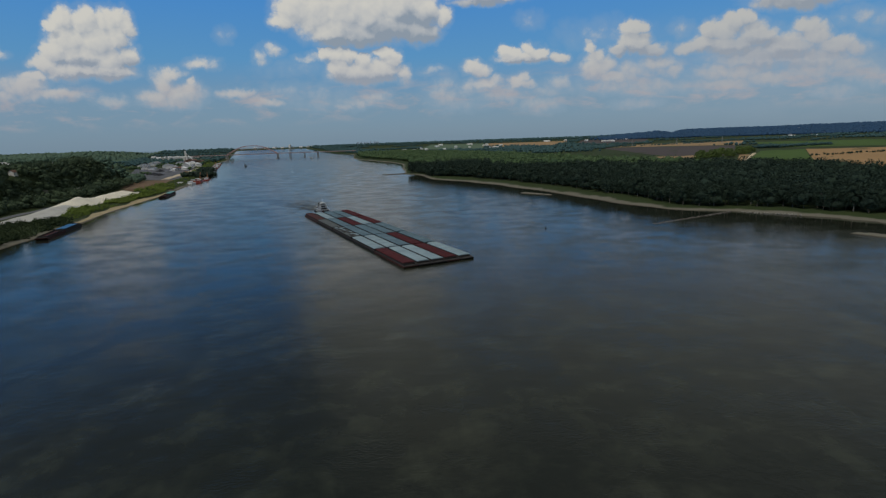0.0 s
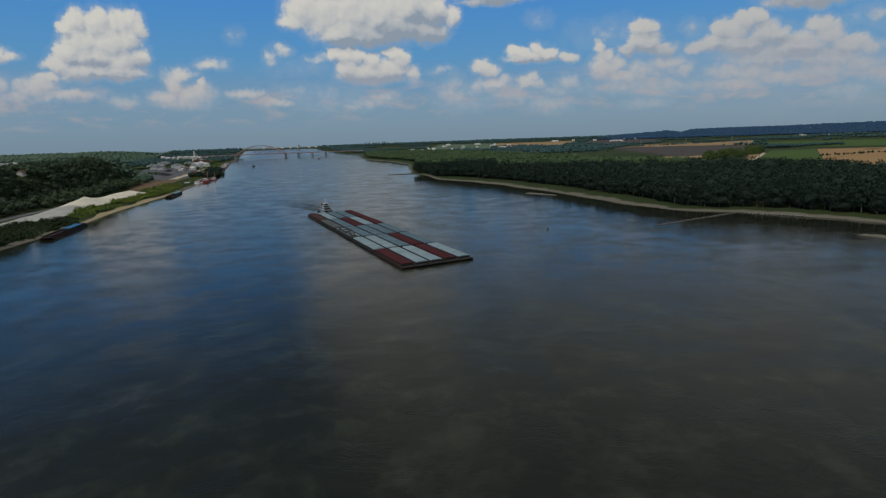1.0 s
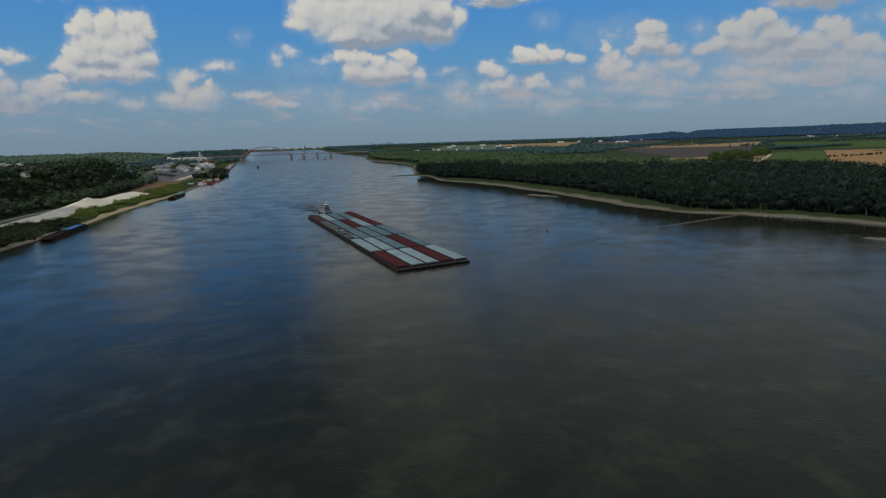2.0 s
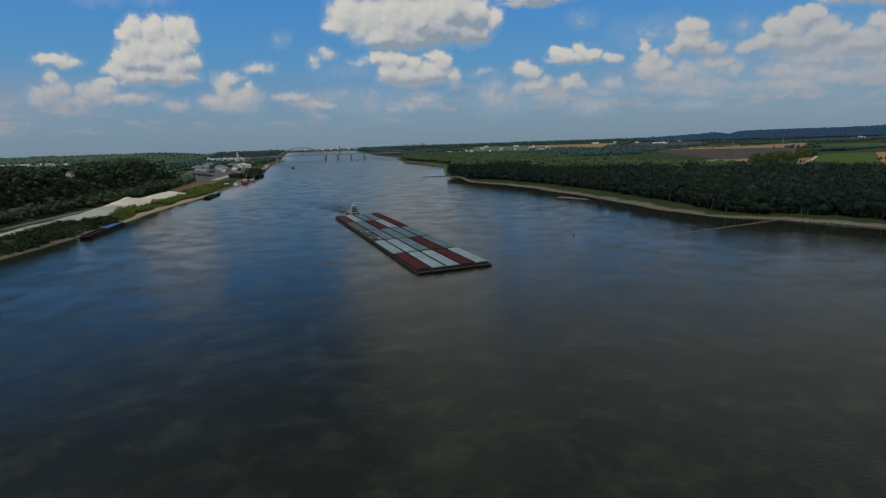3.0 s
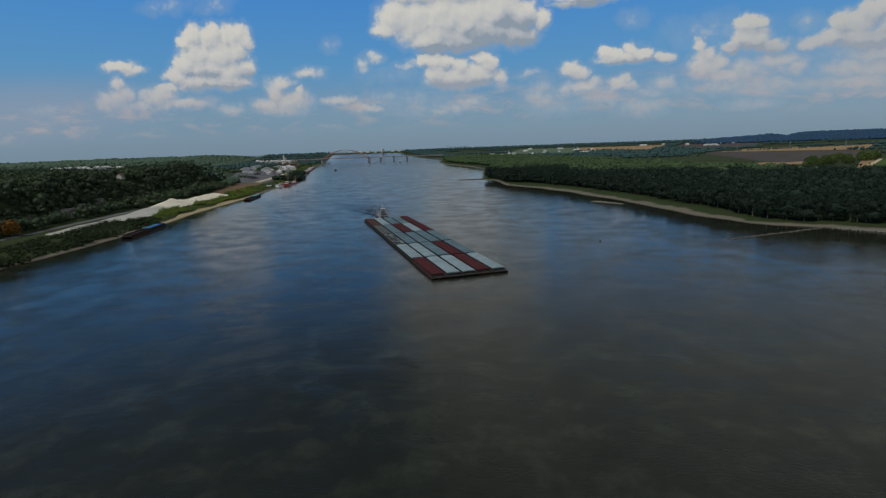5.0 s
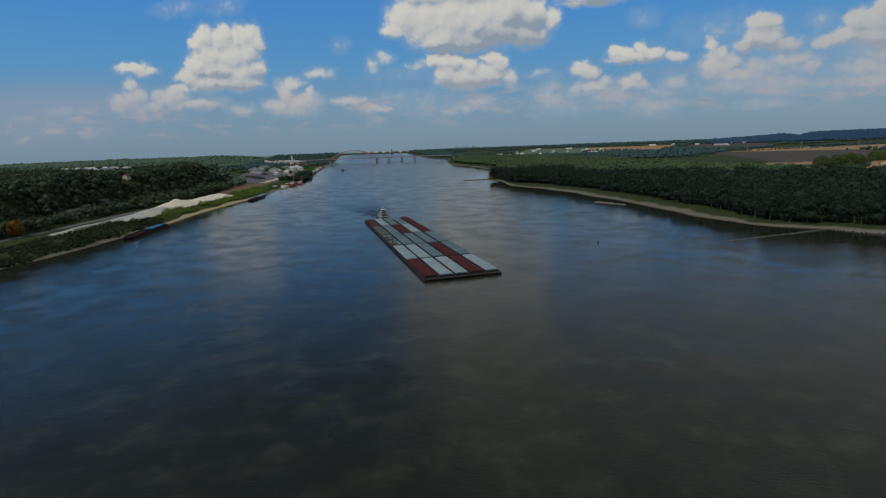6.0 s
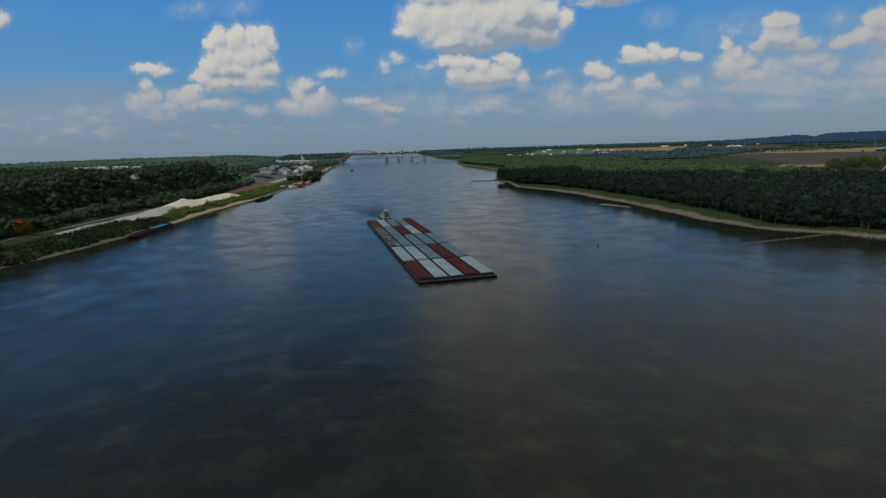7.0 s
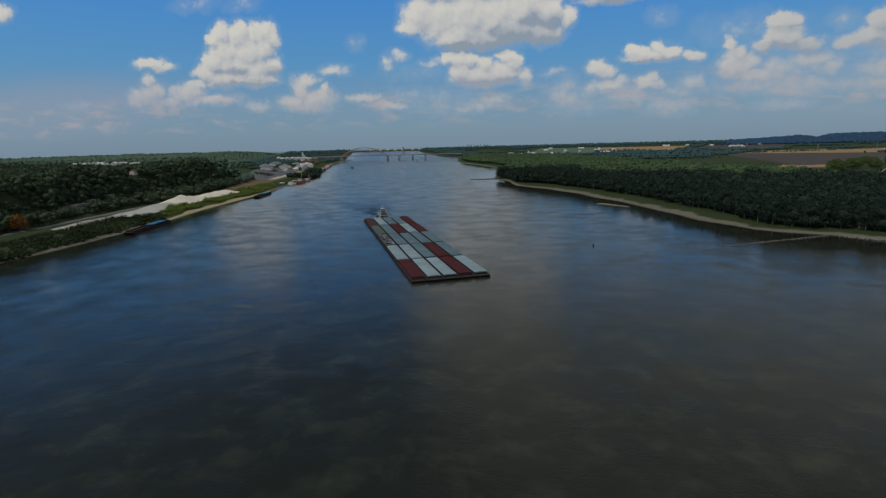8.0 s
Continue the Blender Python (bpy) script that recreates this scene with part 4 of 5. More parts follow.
def plant_trees(places, kinds, label, group):
    heights = land_height([p[0] for p in places], [p[1] for p in places])
    for i, (x, y, s, t) in enumerate(places):
        trunk, crown = kinds[i % len(kinds)]
        tree = thing("tree", x, y, float(heights[i]), t, label, "tree", group)
        part("trunk", trunk, None, tree)
        part("crown", crown, None, tree)
        tree.scale = (s, s, s)


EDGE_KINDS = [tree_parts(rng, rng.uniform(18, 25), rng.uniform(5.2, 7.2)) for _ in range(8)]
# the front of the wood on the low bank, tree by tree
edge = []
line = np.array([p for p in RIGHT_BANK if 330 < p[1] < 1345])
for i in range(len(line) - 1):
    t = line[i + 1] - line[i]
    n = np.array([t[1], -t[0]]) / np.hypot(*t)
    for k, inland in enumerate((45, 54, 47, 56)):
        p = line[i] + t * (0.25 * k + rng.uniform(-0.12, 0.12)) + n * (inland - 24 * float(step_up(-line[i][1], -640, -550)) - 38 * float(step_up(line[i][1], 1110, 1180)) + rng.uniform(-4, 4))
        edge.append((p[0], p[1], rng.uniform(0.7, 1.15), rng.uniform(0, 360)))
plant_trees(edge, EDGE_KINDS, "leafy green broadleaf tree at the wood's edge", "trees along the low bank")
WILLOWS = [tree_parts(rng, 15, 5.5, LEAF_BRIGHT) for _ in range(3)]
light = [(-105 - 18 * i + rng.uniform(-6, 6), 1480 + 95 * i, rng.uniform(0.8, 1.1), 40 * i) for i in range(3)]
plant_trees([(p[0] + 60, p[1], p[2], p[3]) for p in light], WILLOWS, "light-green leafy tree on the far bank", "light trees on the far bank")
grove = [(645 + 11.5 * i + rng.uniform(-22, 22), 1360 + 13.0 * i + rng.uniform(-26, 26), rng.uniform(0.9, 1.6), 50 * i) for i in range(30)]
plant_trees(grove, WILLOWS, "yellow-green leafy tree beside the farm field", "trees by the farm field")

plant_trees([(-512, 486, 1.25, 20)], [tree_parts(rng, 13, 4.5, LEAF_AUTUMN)], "orange-leaved tree turning early below the bluff", "trees below the bluff")

# scrub along the bluff-side bank
x, y = scatter(rng, -1250, -370, 330, 2950, 3.4)
l, b = -side_of(LEFT_BANK, x, y), -side_of(BLUFF, x, y)
keep = (l > np.where(y < 620, 7, 15) + 5 * waves(x, y, 14)) & (l < np.where((y > 610) & (y < 990), 40, 62) + 6 * waves(x, y, 25)) & (b < 0) & (rng.uniform(0, 1, len(x)) < np.where(y < 1100, 0.9, 0.3)) & (waves(x, y, 11, 4.0) + 0.7 * waves(x, y, 31, 2.0) > -0.95)
tall = rng.uniform(1.5, 3.6, len(x)) * (1.35 + 0.75 * waves(x, y, 17, 1.0)) * np.where(y > 1150, 0.55, 1.0)
# split where the scrub's painted shade gives way to painted sun
sunlit_part = keep & (y + 40 * waves(x, y, 23, 6.0) > 640)
shaded_part = keep & ~sunlit_part
wood_stuff("scrub", x[sunlit_part], y[sunlit_part], tall[sunlit_part], LEAF_SUNLIT_SCRUB, "scrub on the river bank, coloured bright as in sun", rng, SCRUB_KINDS, "scrub")
wood_stuff("scrub", x[shaded_part], y[shaded_part], tall[shaded_part], LEAF_SHADED_SCRUB, "scrub and saplings on the river bank, coloured dark as in shade", rng, SCRUB_KINDS, "scrub")


# ---------------------------------------------------------------- barges and towboat
LONG, WIDE = 62.0, 10.75      # berth of one barge in the tow


def hull_mesh(length, mat, raked):
    """Steel barge hull lying along y from -length to 0, bow at 0."""
    bm = bmesh.new()
    w = 10.4 / 2
    if raked:
        outline = [(-length, -1.6), (-7.5, -1.6), (-3.0, -0.9), (-0.3, 0.6), (-0.2, 1.25), (-length, 1.25)]
    else:
        outline = [(-length, -1.6), (-0.3, -1.6), (-0.3, 1.25), (-length, 1.25)]
    prism_x(bm, outline[::-1], -w, w)
    # rub rails along both sides
    for s in (-1, 1):
        box(bm, s * (w + 0.06) - 0.09, s * (w + 0.06) + 0.09, -length + 0.5, -1.2, 0.95, 1.15)
    return mesh_from("hull", bm, mat)


def coaming_mesh(length, front):
    """Upright hopper wall round the cargo hold."""
    bm = bmesh.new()
    w, y0, y1 = 4.30, -length + 1.6, -front
    for s in (-1, 1):
        box(bm, min(s * w, s * (w - 0.2)), max(s * w, s * (w - 0.2)), y0, y1, 1.25, 2.55)
    box(bm, -w, w, y0, y0 + 0.2, 1.25, 2.55)
    box(bm, -w, w, y1 - 0.2, y1, 1.25, 2.55)
    return mesh_from("coaming", bm, DECK)


def lid_mesh(length, mat, high):
    """One stacking cover: a low arched roof with a rib at each edge."""
    bm = bmesh.new()
    w = 4.40
    top = 2.62 + 0.62 + (0.07 if high else 0.0)
    sec = [(-w, 2.56), (-w, 2.95), (-w * 0.8, top - 0.10), (-w * 0.35, top), (w * 0.35, top), (w * 0.8, top - 0.10), (w, 2.95), (w, 2.56)]
    prism(bm, sec, 0.04, length - 0.04)
    rib = [(x * 1.006, z + 0.05) for x, z in sec[1:-1]]
    prism(bm, rib + [(sec[-1][0], 2.6), (sec[0][0], 2.6)], 0.0, 0.25)
    return mesh_from("lid", bm, mat)


def bitt_mesh():
    bm = bmesh.new()
    for s in (-0.35, 0.35):
        drum(bm, s, 0, 1.2, 1.95, 0.17, 0.17, 8)
        drum(bm, s, 0, 1.95, 2.03, 0.24, 0.24, 8)
    return mesh_from("bitt", bm, HULL_DARK)


def deck_mesh(length, front):
    """Side decks and end decks, a few millimetres proud of the hull."""
    bm = bmesh.new()
    y0, y1 = -length + 0.1, -0.4
    box(bm, -5.15, -4.47, y0, y1, 1.2, 1.256)
    box(bm, 4.47, 5.15, y0, y1, 1.2, 1.256)
    box(bm, -4.47, 4.47, -front + 0.02, y1, 1.2, 1.256)
    box(bm, -4.47, 4.47, y0, y0 + 1.45, 1.2, 1.256)
    return mesh_from("deck", bm, DECK)


BARGE_LEN = 61.2
HULLS = {(m.name, r): hull_mesh(BARGE_LEN, m, r) for m in (HULL_RED, HULL_DARK) for r in (False, True)}
COAMING = {r: coaming_mesh(BARGE_LEN, 4.6 if r else 1.3) for r in (False, True)}
DECKS = {r: deck_mesh(BARGE_LEN, 4.6 if r else 1.3) for r in (False, True)}
BITT = bitt_mesh()
LIDS = {}
LID_WORDS = {LID_WHITE.name: "pale white covers", LID_GREY.name: "weathered blue-grey covers", LID_TAN.name: "dusty stained grey covers", LID_RED.name: "dark red covers",
             LID_BROWN.name: "rusty brown covers", TARP_BLUE.name: "bright blue covers", TARP_TEAL.name: "faded teal covers"}


def barge(m, mat, raked, group, hull=HULL_DARK, lids=9, skip=(), where="lashed into the tow"):
    """A covered hopper barge, its bow at the pose m."""
    x = new("barge")
    x.matrix_world = m
    words = LID_WORDS[mat.name] if len(skip) < lids else "an empty open hold"
    tagged(x, ("open steel hopper barge, hold partly covered, " if skip else "steel hopper barge with ") + (words if not skip else "") + (" " if not skip else "") + where, "barge", group)
    part("hull", HULLS[(hull.name, raked)], None, x)
    part("deck", DECKS[raked], None, x)
    part("coaming", COAMING[raked], None, x)
    front = 4.6 if raked else 1.3
    each = (BARGE_LEN - front - 1.7) / lids
    for i in range(lids):
        if i in skip:
            continue
        key = (mat.name, raked, i % 2, lids)
        if key not in LIDS:
            LIDS[key] = lid_mesh(each, mat, i % 2)
        lid = part("lid", LIDS[key], None, x)
        lid.location = (0, -front - (i + 1) * each, 0)
    for yb in (-BARGE_LEN + 0.9, -2.2 if raked else -0.9):
        for s in (-1, 1):
            part("bitt", BITT, None, x).location = (s * 3.9, yb, 0)
    return x


HATCHES = [mesh_from("hatch", boxes((-1.1, 1.1, -1.3, 1.3, 3.1, 3.55), bevel=0.08), mat) for mat in (LID_WHITE, HULL_DARK)]
W, G, T, R, B = LID_WHITE, LID_GREY, LID_TAN, LID_RED, LID_BROWN
# rows from the bow to the stern, columns across
TOW = ((R, W, W, R, W),
       (W, W, G, R, G),
       (T, G, G, G, G),
       (T, G, R, W, R),
       (B, W, G, G, R))
TOW_POSE = pose(-4.6, 357.2, 0.0, 0, 0, -153.6)
for i, row in enumerate(TOW):
    for j, mat in enumerate(row):
        m = TOW_POSE @ pose((2 - j) * WIDE, -i * LONG - (0.5 if (i + j) % 3 == 0 else 0.0), 0.05 * ((i * 3 + j) % 3))
        one = barge(m, mat, i == 0, "barges of the tow", HULL_RED if mat in (R, B) else HULL_DARK)
        if (i, j) == (2, 0):
            tagged(one, "steel hopper barge with dusty covers and open dark hatches")
            rs = random.Random(8)
            for k in range(13):
                for a in (-2.7, 0.0, 2.7):
                    if rs.random() < 0.72:
                        hatch = part("hatch", HATCHES[rs.random() < 0.55], None, one)
                        hatch.location = (a + rs.uniform(-0.3, 0.3), -5.5 - 4.1 * k + rs.uniform(-0.5, 0.5), 0)


def towboat(m):
    """White river pusher with stacked decks, wheelhouse and twin funnels; bow at the pose m."""
    x = new("towboat")
    x.matrix_world = m
    tagged(x, "white multi-deck river towboat pushing the barges", "towboat")
    bm = bmesh.new()
    prism_x(bm, [(0, 2.2), (-0.5, -1.5), (-38, -1.5), (-42, 0.2), (-42, 1.6), (-5, 1.8)], -6.8, 6.8)
    part("hull", bm, HULL_DARK, x, "black steel hull")
    for s in (-1, 1):
        part("push_knee", boxes((s * 3.4 - 0.7, s * 3.4 + 0.7, -0.8, 0.3, 1.2, 5.2), bevel=0.1), HULL_RED, x)
    decks = ((6.0, -36, -6, 1.8, 4.6), (4.7, -31, -11, 4.85, 7.5), (3.7, -24, -13, 7.75, 10.3))
    for w, y0, y1, z0, z1 in decks:
        house = part("deckhouse", boxes((-w, w, y0, y1, z0, z1), bevel=0.15), WHITE, x)
        part("deck_edge", boxes((-w - 0.7, w + 0.7, y0 - 1.2, y1 + 1.2, z1, z1 + 0.22)), ROOF, x)
        n = int((y1 - y0) / 3)
        for k in range(n):
            for s in (-1, 1):
                part("window", boxes((min(s * w, s * (w + 0.05)), max(s * w, s * (w + 0.05)), y0 + 0.5 + 3 * k, y0 + 2.8 + 3 * k, z0 + 0.7, z0 + 2.2)), GLASS, house)
        for k in range(4):
            part("window", boxes((-w + 1.0 + k * (2 * w - 2) / 4, -w + 2.8 + k * (2 * w - 2) / 4, y1, y1 + 0.05, z0 + 0.5, z0 + 2.3)), GLASS, house)
        bm = bmesh.new()
        for s in (-1, 1):
            for k in range(int((y1 - y0) / 2) + 1):
                beam(bm, (s * (w + 0.6), y0 + 2 * k, z1 + 0.2), (s * (w + 0.6), y0 + 2 * k, z1 + 1.25), 0.07)
            for h in (0.7, 1.25):
                beam(bm, (s * (w + 0.6), y0, z1 + h), (s * (w + 0.6), y1, z1 + h), 0.07)
        part("railing", bm, WHITE, x)
    wheel = part("wheelhouse", boxes((-3.0, 3.0, -20.5, -14.5, 10.5, 13.3), bevel=0.2), WHITE, x)
    part("window", boxes((-2.7, 2.7, -14.55, -14.44, 11.4, 12.9)), GLASS, wheel)
    for s in (-1, 1):
        part("window", boxes((min(s * 2.98, s * 3.05), max(s * 2.98, s * 3.05), -20.0, -15.0, 11.4, 12.9)), GLASS, wheel)
    part("roof", boxes((-3.5, 3.5, -21.2, -13.9, 13.3, 13.6), bevel=0.08), WHITE, x)
    for s in (-1, 1):
        bm = bmesh.new()
        drum(bm, s * 3.0, -27, 7.6, 13.5, 0.95, 0.85, 12)
        part("funnel", bm, HULL_DARK, x, "black funnel")
    bm = bmesh.new()
    drum(bm, 0, -18, 13.6, 19.5, 0.14, 0.08, 6)
    beam(bm, (-1.6, -18, 16.4), (1.6, -18, 16.4), 0.12)
    beam(bm, (-1.0, -18, 18.0), (1.0, -18, 18.0), 0.10)
    part("mast", bm, WHITE, x)
    return x


towboat(TOW_POSE @ pose(1.0, -5 * LONG - 0.3, 0) @ Matrix.Scale(0.88, 4))


def wake(m):
    """Low standing waves that spread behind the towboat and beside the tow."""
    rows = []
    rs = np.random.default_rng(3)
    for k in range(26):
        y = -44 - 9.0 * k
        rows.append((rs.uniform(-5, 5), y, 15 + 2.6 * k, 0.85 * math.exp(-k / 13)))
    for k in range(22):
        for s in (-1, 1):
            rows.append((s * (32 + 1.6 * k), 300 - 17 * k, 9, 0.07))
    pieces = []
    for cx, cy, half, tall in rows:
        u, w = np.meshgrid(np.linspace(-1, 1, 15), np.linspace(-1, 1, 7))
        z = tall * (1 - u ** 2) * (1 - w ** 2) * (0.8 + 0.4 * np.sin(u * 9 + cy)) - 0.04
        px, py = cx + u * half, cy + w * 3.2 - 5.0 * np.abs(u) + 1.4 * np.sin(u * 7 + cx)
        i, j = np.meshgrid(np.arange(6), np.arange(14), indexing="ij")
        k = (i * 15 + j).ravel()
        pieces.append((np.stack([px, py, z], -1).reshape(-1, 3), np.stack([k, k + 1, k + 16, k + 15], -1)))
    v3, f3 = merged(pieces)
    m2 = array_mesh("wake", v3, f3)
    m2.attributes.new("current", "FLOAT", "POINT").data.foreach_set("value", np.ones(len(v3), np.float32))
    m2.materials.append(WATER)
    m2.polygons.foreach_set("use_smooth", np.ones(len(m2.polygons), bool))
    o = new("wake", m2)
    o.matrix_world = m
    tagged(o, "rippled wake spreading behind the towboat", "wake", kind="stuff")


wake(TOW_POSE @ pose(2.0, -5 * LONG, 0))


# ---------------------------------------------------------------- moored barges and craft on the bluff side
def heading(x0, y0, x1, y1):
    """Turn about z that points +y from the first place to the second."""
    return math.degrees(math.atan2(-(x1 - x0), y1 - y0))


SHORT = Matrix.Diagonal((1, 0.77, 1, 1))
t = heading(-432, 620, -396, 500)
barge(pose(-395, 509, 1.3, 0, 0, t) @ SHORT, LID_BROWN, True, "barges moored at the bank", HULL_RED, 9, range(9), "moored at the river bank")
barge(pose(-409, 556, 1.3, 0, 0, t) @ SHORT, TARP_BLUE, False, "barges moored at the bank", HULL_DARK, 9, (7, 8), "blue, moored at the bank")
t = heading(-527, 1044, -489, 917)
barge(pose(-482, 905, 1.1, 0, 0, t) @ SHORT, LID_BROWN, True, "barges moored at the bank", HULL_RED, 9, range(9), "moored at the river bank")
barge(pose(-496, 951.5, 1.1, 0, 0, t) @ SHORT, TARP_TEAL, False, "barges moored at the bank", HULL_RED, 9, (), "moored at the bank")


def work_float(x, y, turn, long, wide, paint, house_paint, crane, label, group):
    """A flat work barge with a deckhouse and, where wanted, a lattice crane."""
    o = thing("work_barge", x, y, 0, turn, label, "work barge", group)
    part("hull", boxes((-wide / 2, wide / 2, -long / 2, long / 2, -1.0, 1.8), bevel=0.25), paint, o)
    h = part("deckhouse", boxes((-wide * 0.3, wide * 0.3, -long * 0.3, long * 0.1, 1.8, 5.4), bevel=0.15), house_paint, o)
    part("roof", boxes((-wide * 0.34, wide * 0.34, -long * 0.32, long * 0.12, 5.4, 5.7)), ROOF_PALE, h)
    for k in range(3):
        part("window", boxes((wide * 0.3, wide * 0.3 + 0.06, -long * 0.25 + k * long * 0.1, -long * 0.2 + k * long * 0.1, 3.2, 4.4)), GLASS, h)
    if crane:
        bm = bmesh.new()
        box(bm, -2, 2, long * 0.2, long * 0.36, 1.8, 5.2)
        for s in (-0.8, 0.8):
            beam(bm, (s, long * 0.3, 4.5), (s * 0.4, long * 0.3 + crane * 0.75, 4.5 + crane), 0.4)
        for k in range(8):
            f0, f1 = k / 8, (k + 1) / 8
            s = -1 if k % 2 else 1
            beam(bm, (s * (0.8 - 0.48 * f0), long * 0.3 + crane * 0.75 * f0, 4.5 + crane * f0), (-s * (0.8 - 0.48 * f1), long * 0.3 + crane * 0.75 * f1, 4.5 + crane * f1), 0.25)
        part("crane", bm, ORANGE, o, "orange lattice crane")
    return o


FLEET = "working craft at the landing"
work_float(-604, 1222, 17, 50, 16, ORANGE, WHITE, 0, "rust-orange work barge with a white deckhouse", FLEET)
work_float(-588, 1238, 14, 44, 14, ROOF_PALE, WHITE, 0, "pale work barge with a white deckhouse", FLEET)
work_float(-592, 1290, 14, 46, 15, RED, RED, 18, "red work barge with an orange crane", FLEET)
work_float(-610, 1298, 15, 40, 14, ORANGE, ORANGE, 0, "orange work barge with an orange deckhouse", FLEET)
work_float(-622, 1352, 16, 52, 15, HULL_RED, RED, 0, "dark red work barge with a red deckhouse", FLEET)
work_float(-604, 1360, 16, 40, 13, RED, WHITE, 12, "red work barge with a white deckhouse", FLEET)
for k in range(11):
    work_float(-812 - 20.5 * k - 8 * (k % 2), 1900 + 54 * k, 20, 48, 17 + 5 * (k % 2), (HULL_DARK, HULL_RED, ORANGE, ROOF_PALE)[k % 4], (WHITE, ROOF_PALE, RED)[k % 3], 16 if k in (2, 5, 8) else 0,
               ("black", "dark red", "rust-orange", "pale grey")[k % 4] + " work barge moored at the upper landing", "craft at the upper landing")


def small_boat(x, y, turn, long, paint, label):
    o = thing("boat", x, y, 0, turn, label, "boat", "boats on the river")
    bm = bmesh.new()
    w = long * 0.14
    lo = [(-w, -long / 2), (w, -long / 2), (w, long * 0.2), (0, long / 2), (-w, long * 0.2)]
    a = [bm.verts.new((p[0] * 0.8, p[1] * 0.95, -0.5)) for p in lo]
    b = [bm.verts.new((p[0], p[1], 1.7)) for p in lo]
    bm.faces.new(a[::-1])
    bm.faces.new(b)
    for i in range(5):
        bm.faces.new((a[i], a[(i + 1) % 5], b[(i + 1) % 5], b[i]))
    part("hull", bm, HULL_DARK, o)
    c = part("cabin", boxes((-w * 0.7, w * 0.7, -long * 0.3, long * 0.15, 1.7, 5.0), bevel=0.2), paint, o)
    part("wheelhouse", boxes((-w * 0.5, w * 0.5, -long * 0.08, long * 0.12, 5.0, 7.6), bevel=0.2), paint, o)
    part("window", boxes((-w * 0.45, w * 0.45, long * 0.12, long * 0.12 + 0.06, 5.8, 7.1)), GLASS, c)


small_boat(-777, 2107, 190, 32, ROOF, "small grey workboat under way on the river")
small_boat(-700, 2860, 200, 54, WHITE, "white boat passing under the bridge")


def buoy(x, y):
    o = thing("buoy", x, y, 0, 0, "dark channel buoy leaning in the current", "buoy")
    bm = bmesh.new()
    drum(bm, 0, 0, -0.5, 0.6, 0.7, 0.75, 12)
    part("float", bm, HULL_DARK, o)
    bm = bmesh.new()
    drum(bm, 0, 0, 0.6, 2.2, 0.35, 0.18, 10)
    part("tower", bm, HULL_DARK, o)


buoy(92, 484)


# ---------------------------------------------------------------- stone piles, quarry strip and bluff rock
def heap(name, x, y, long, wide, tall, turn, mat, label, category="stone pile", seed=0):
    """A loose pile with a wandering ridge, slumped sides and a ragged foot."""
    nu, nv = 46, 22
    u, w = np.meshgrid(np.linspace(-1, 1, nu), np.linspace(-1, 1, nv))
    ridge = 0.72 + 0.28 * waves(u * 60 + seed * 31, w * 5, 11.0, seed)
    prof = np.clip(1 - np.abs(w) ** 1.15, 0, 1) * np.clip((1 - np.abs(u) ** 3), 0, 1)
    z = tall * prof * ridge + 0.25 * waves(u * 90, w * 40, 5.0, seed) * prof - 0.3
    px = w * wide / 2 * (1 + 0.10 * waves(u * 50, w, 9.0, seed)) + 2.5 * waves(u * 40, u, 13.0, seed)
    py = u * long / 2
    c, s = math.cos(radians(turn)), math.sin(radians(turn))
    gx, gy = x + px * c - py * s, y + px * s + py * c
    gz = land_height(gx, gy) + z
    i, j = np.meshgrid(np.arange(nv - 1), np.arange(nu - 1), indexing="ij")
    k = (i * nu + j).ravel()
    m2 = array_mesh(name, np.stack([gx, gy, gz], -1).reshape(-1, 3), np.stack([k, k + 1, k + nu + 1, k + nu], -1))
    m2.materials.append(mat)
    m2.polygons.foreach_set("use_smooth", np.ones(len(m2.polygons), bool))
    return tagged(new(name, m2), label, category, "stone piles", "structure" if name == "gravel_strip" else "")


heap("stockpile", -497, 578, 165, 26, 4.5, 13, SHADED_STONE, "low crushed-stone stockpile beside the bank, greyed as in shade", seed=1)
heap("stockpile", -512, 690, 170, 50, 8.0, 13, SHADED_STONE, "long crushed-stone stockpile on the bank, greyed as in shade", seed=2)
heap("stockpile", -537, 785, 100, 54, 15.0, 12, SAND, "steep white crushed-stone stockpile", seed=3)
heap("stockpile", -560, 890, 170, 48, 9.0, 14, SAND, "white crushed-stone stockpile under the bluff", seed=4)
heap("stockpile", -598, 1000, 100, 34, 6.0, 14, EARTH, "orange-brown earth heap at the end of the stockpiles", "earth heap", seed=5)
for k, (x, y, long, tall, mat) in enumerate(((-760, 1420, 70, 7, GRAVEL), (-800, 1500, 60, 8, COAL), (-850, 1570, 80, 7, COAL), (-870, 1690, 70, 6, GRAVEL), (-930, 1760, 80, 8, COAL),
                                             (-980, 1860, 70, 7, GRAVEL), (-790, 1640, 60, 6, EARTH))):
    heap("stockpile", x, y, long, 26, tall, 20, mat, {"coal": "black coal stockpile in the riverside yard", "yard_gravel": "grey gravel stockpile in the riverside yard",
                                                      "orange_earth": "brown earth stockpile in the riverside yard"}[mat.name], seed=10 + k)


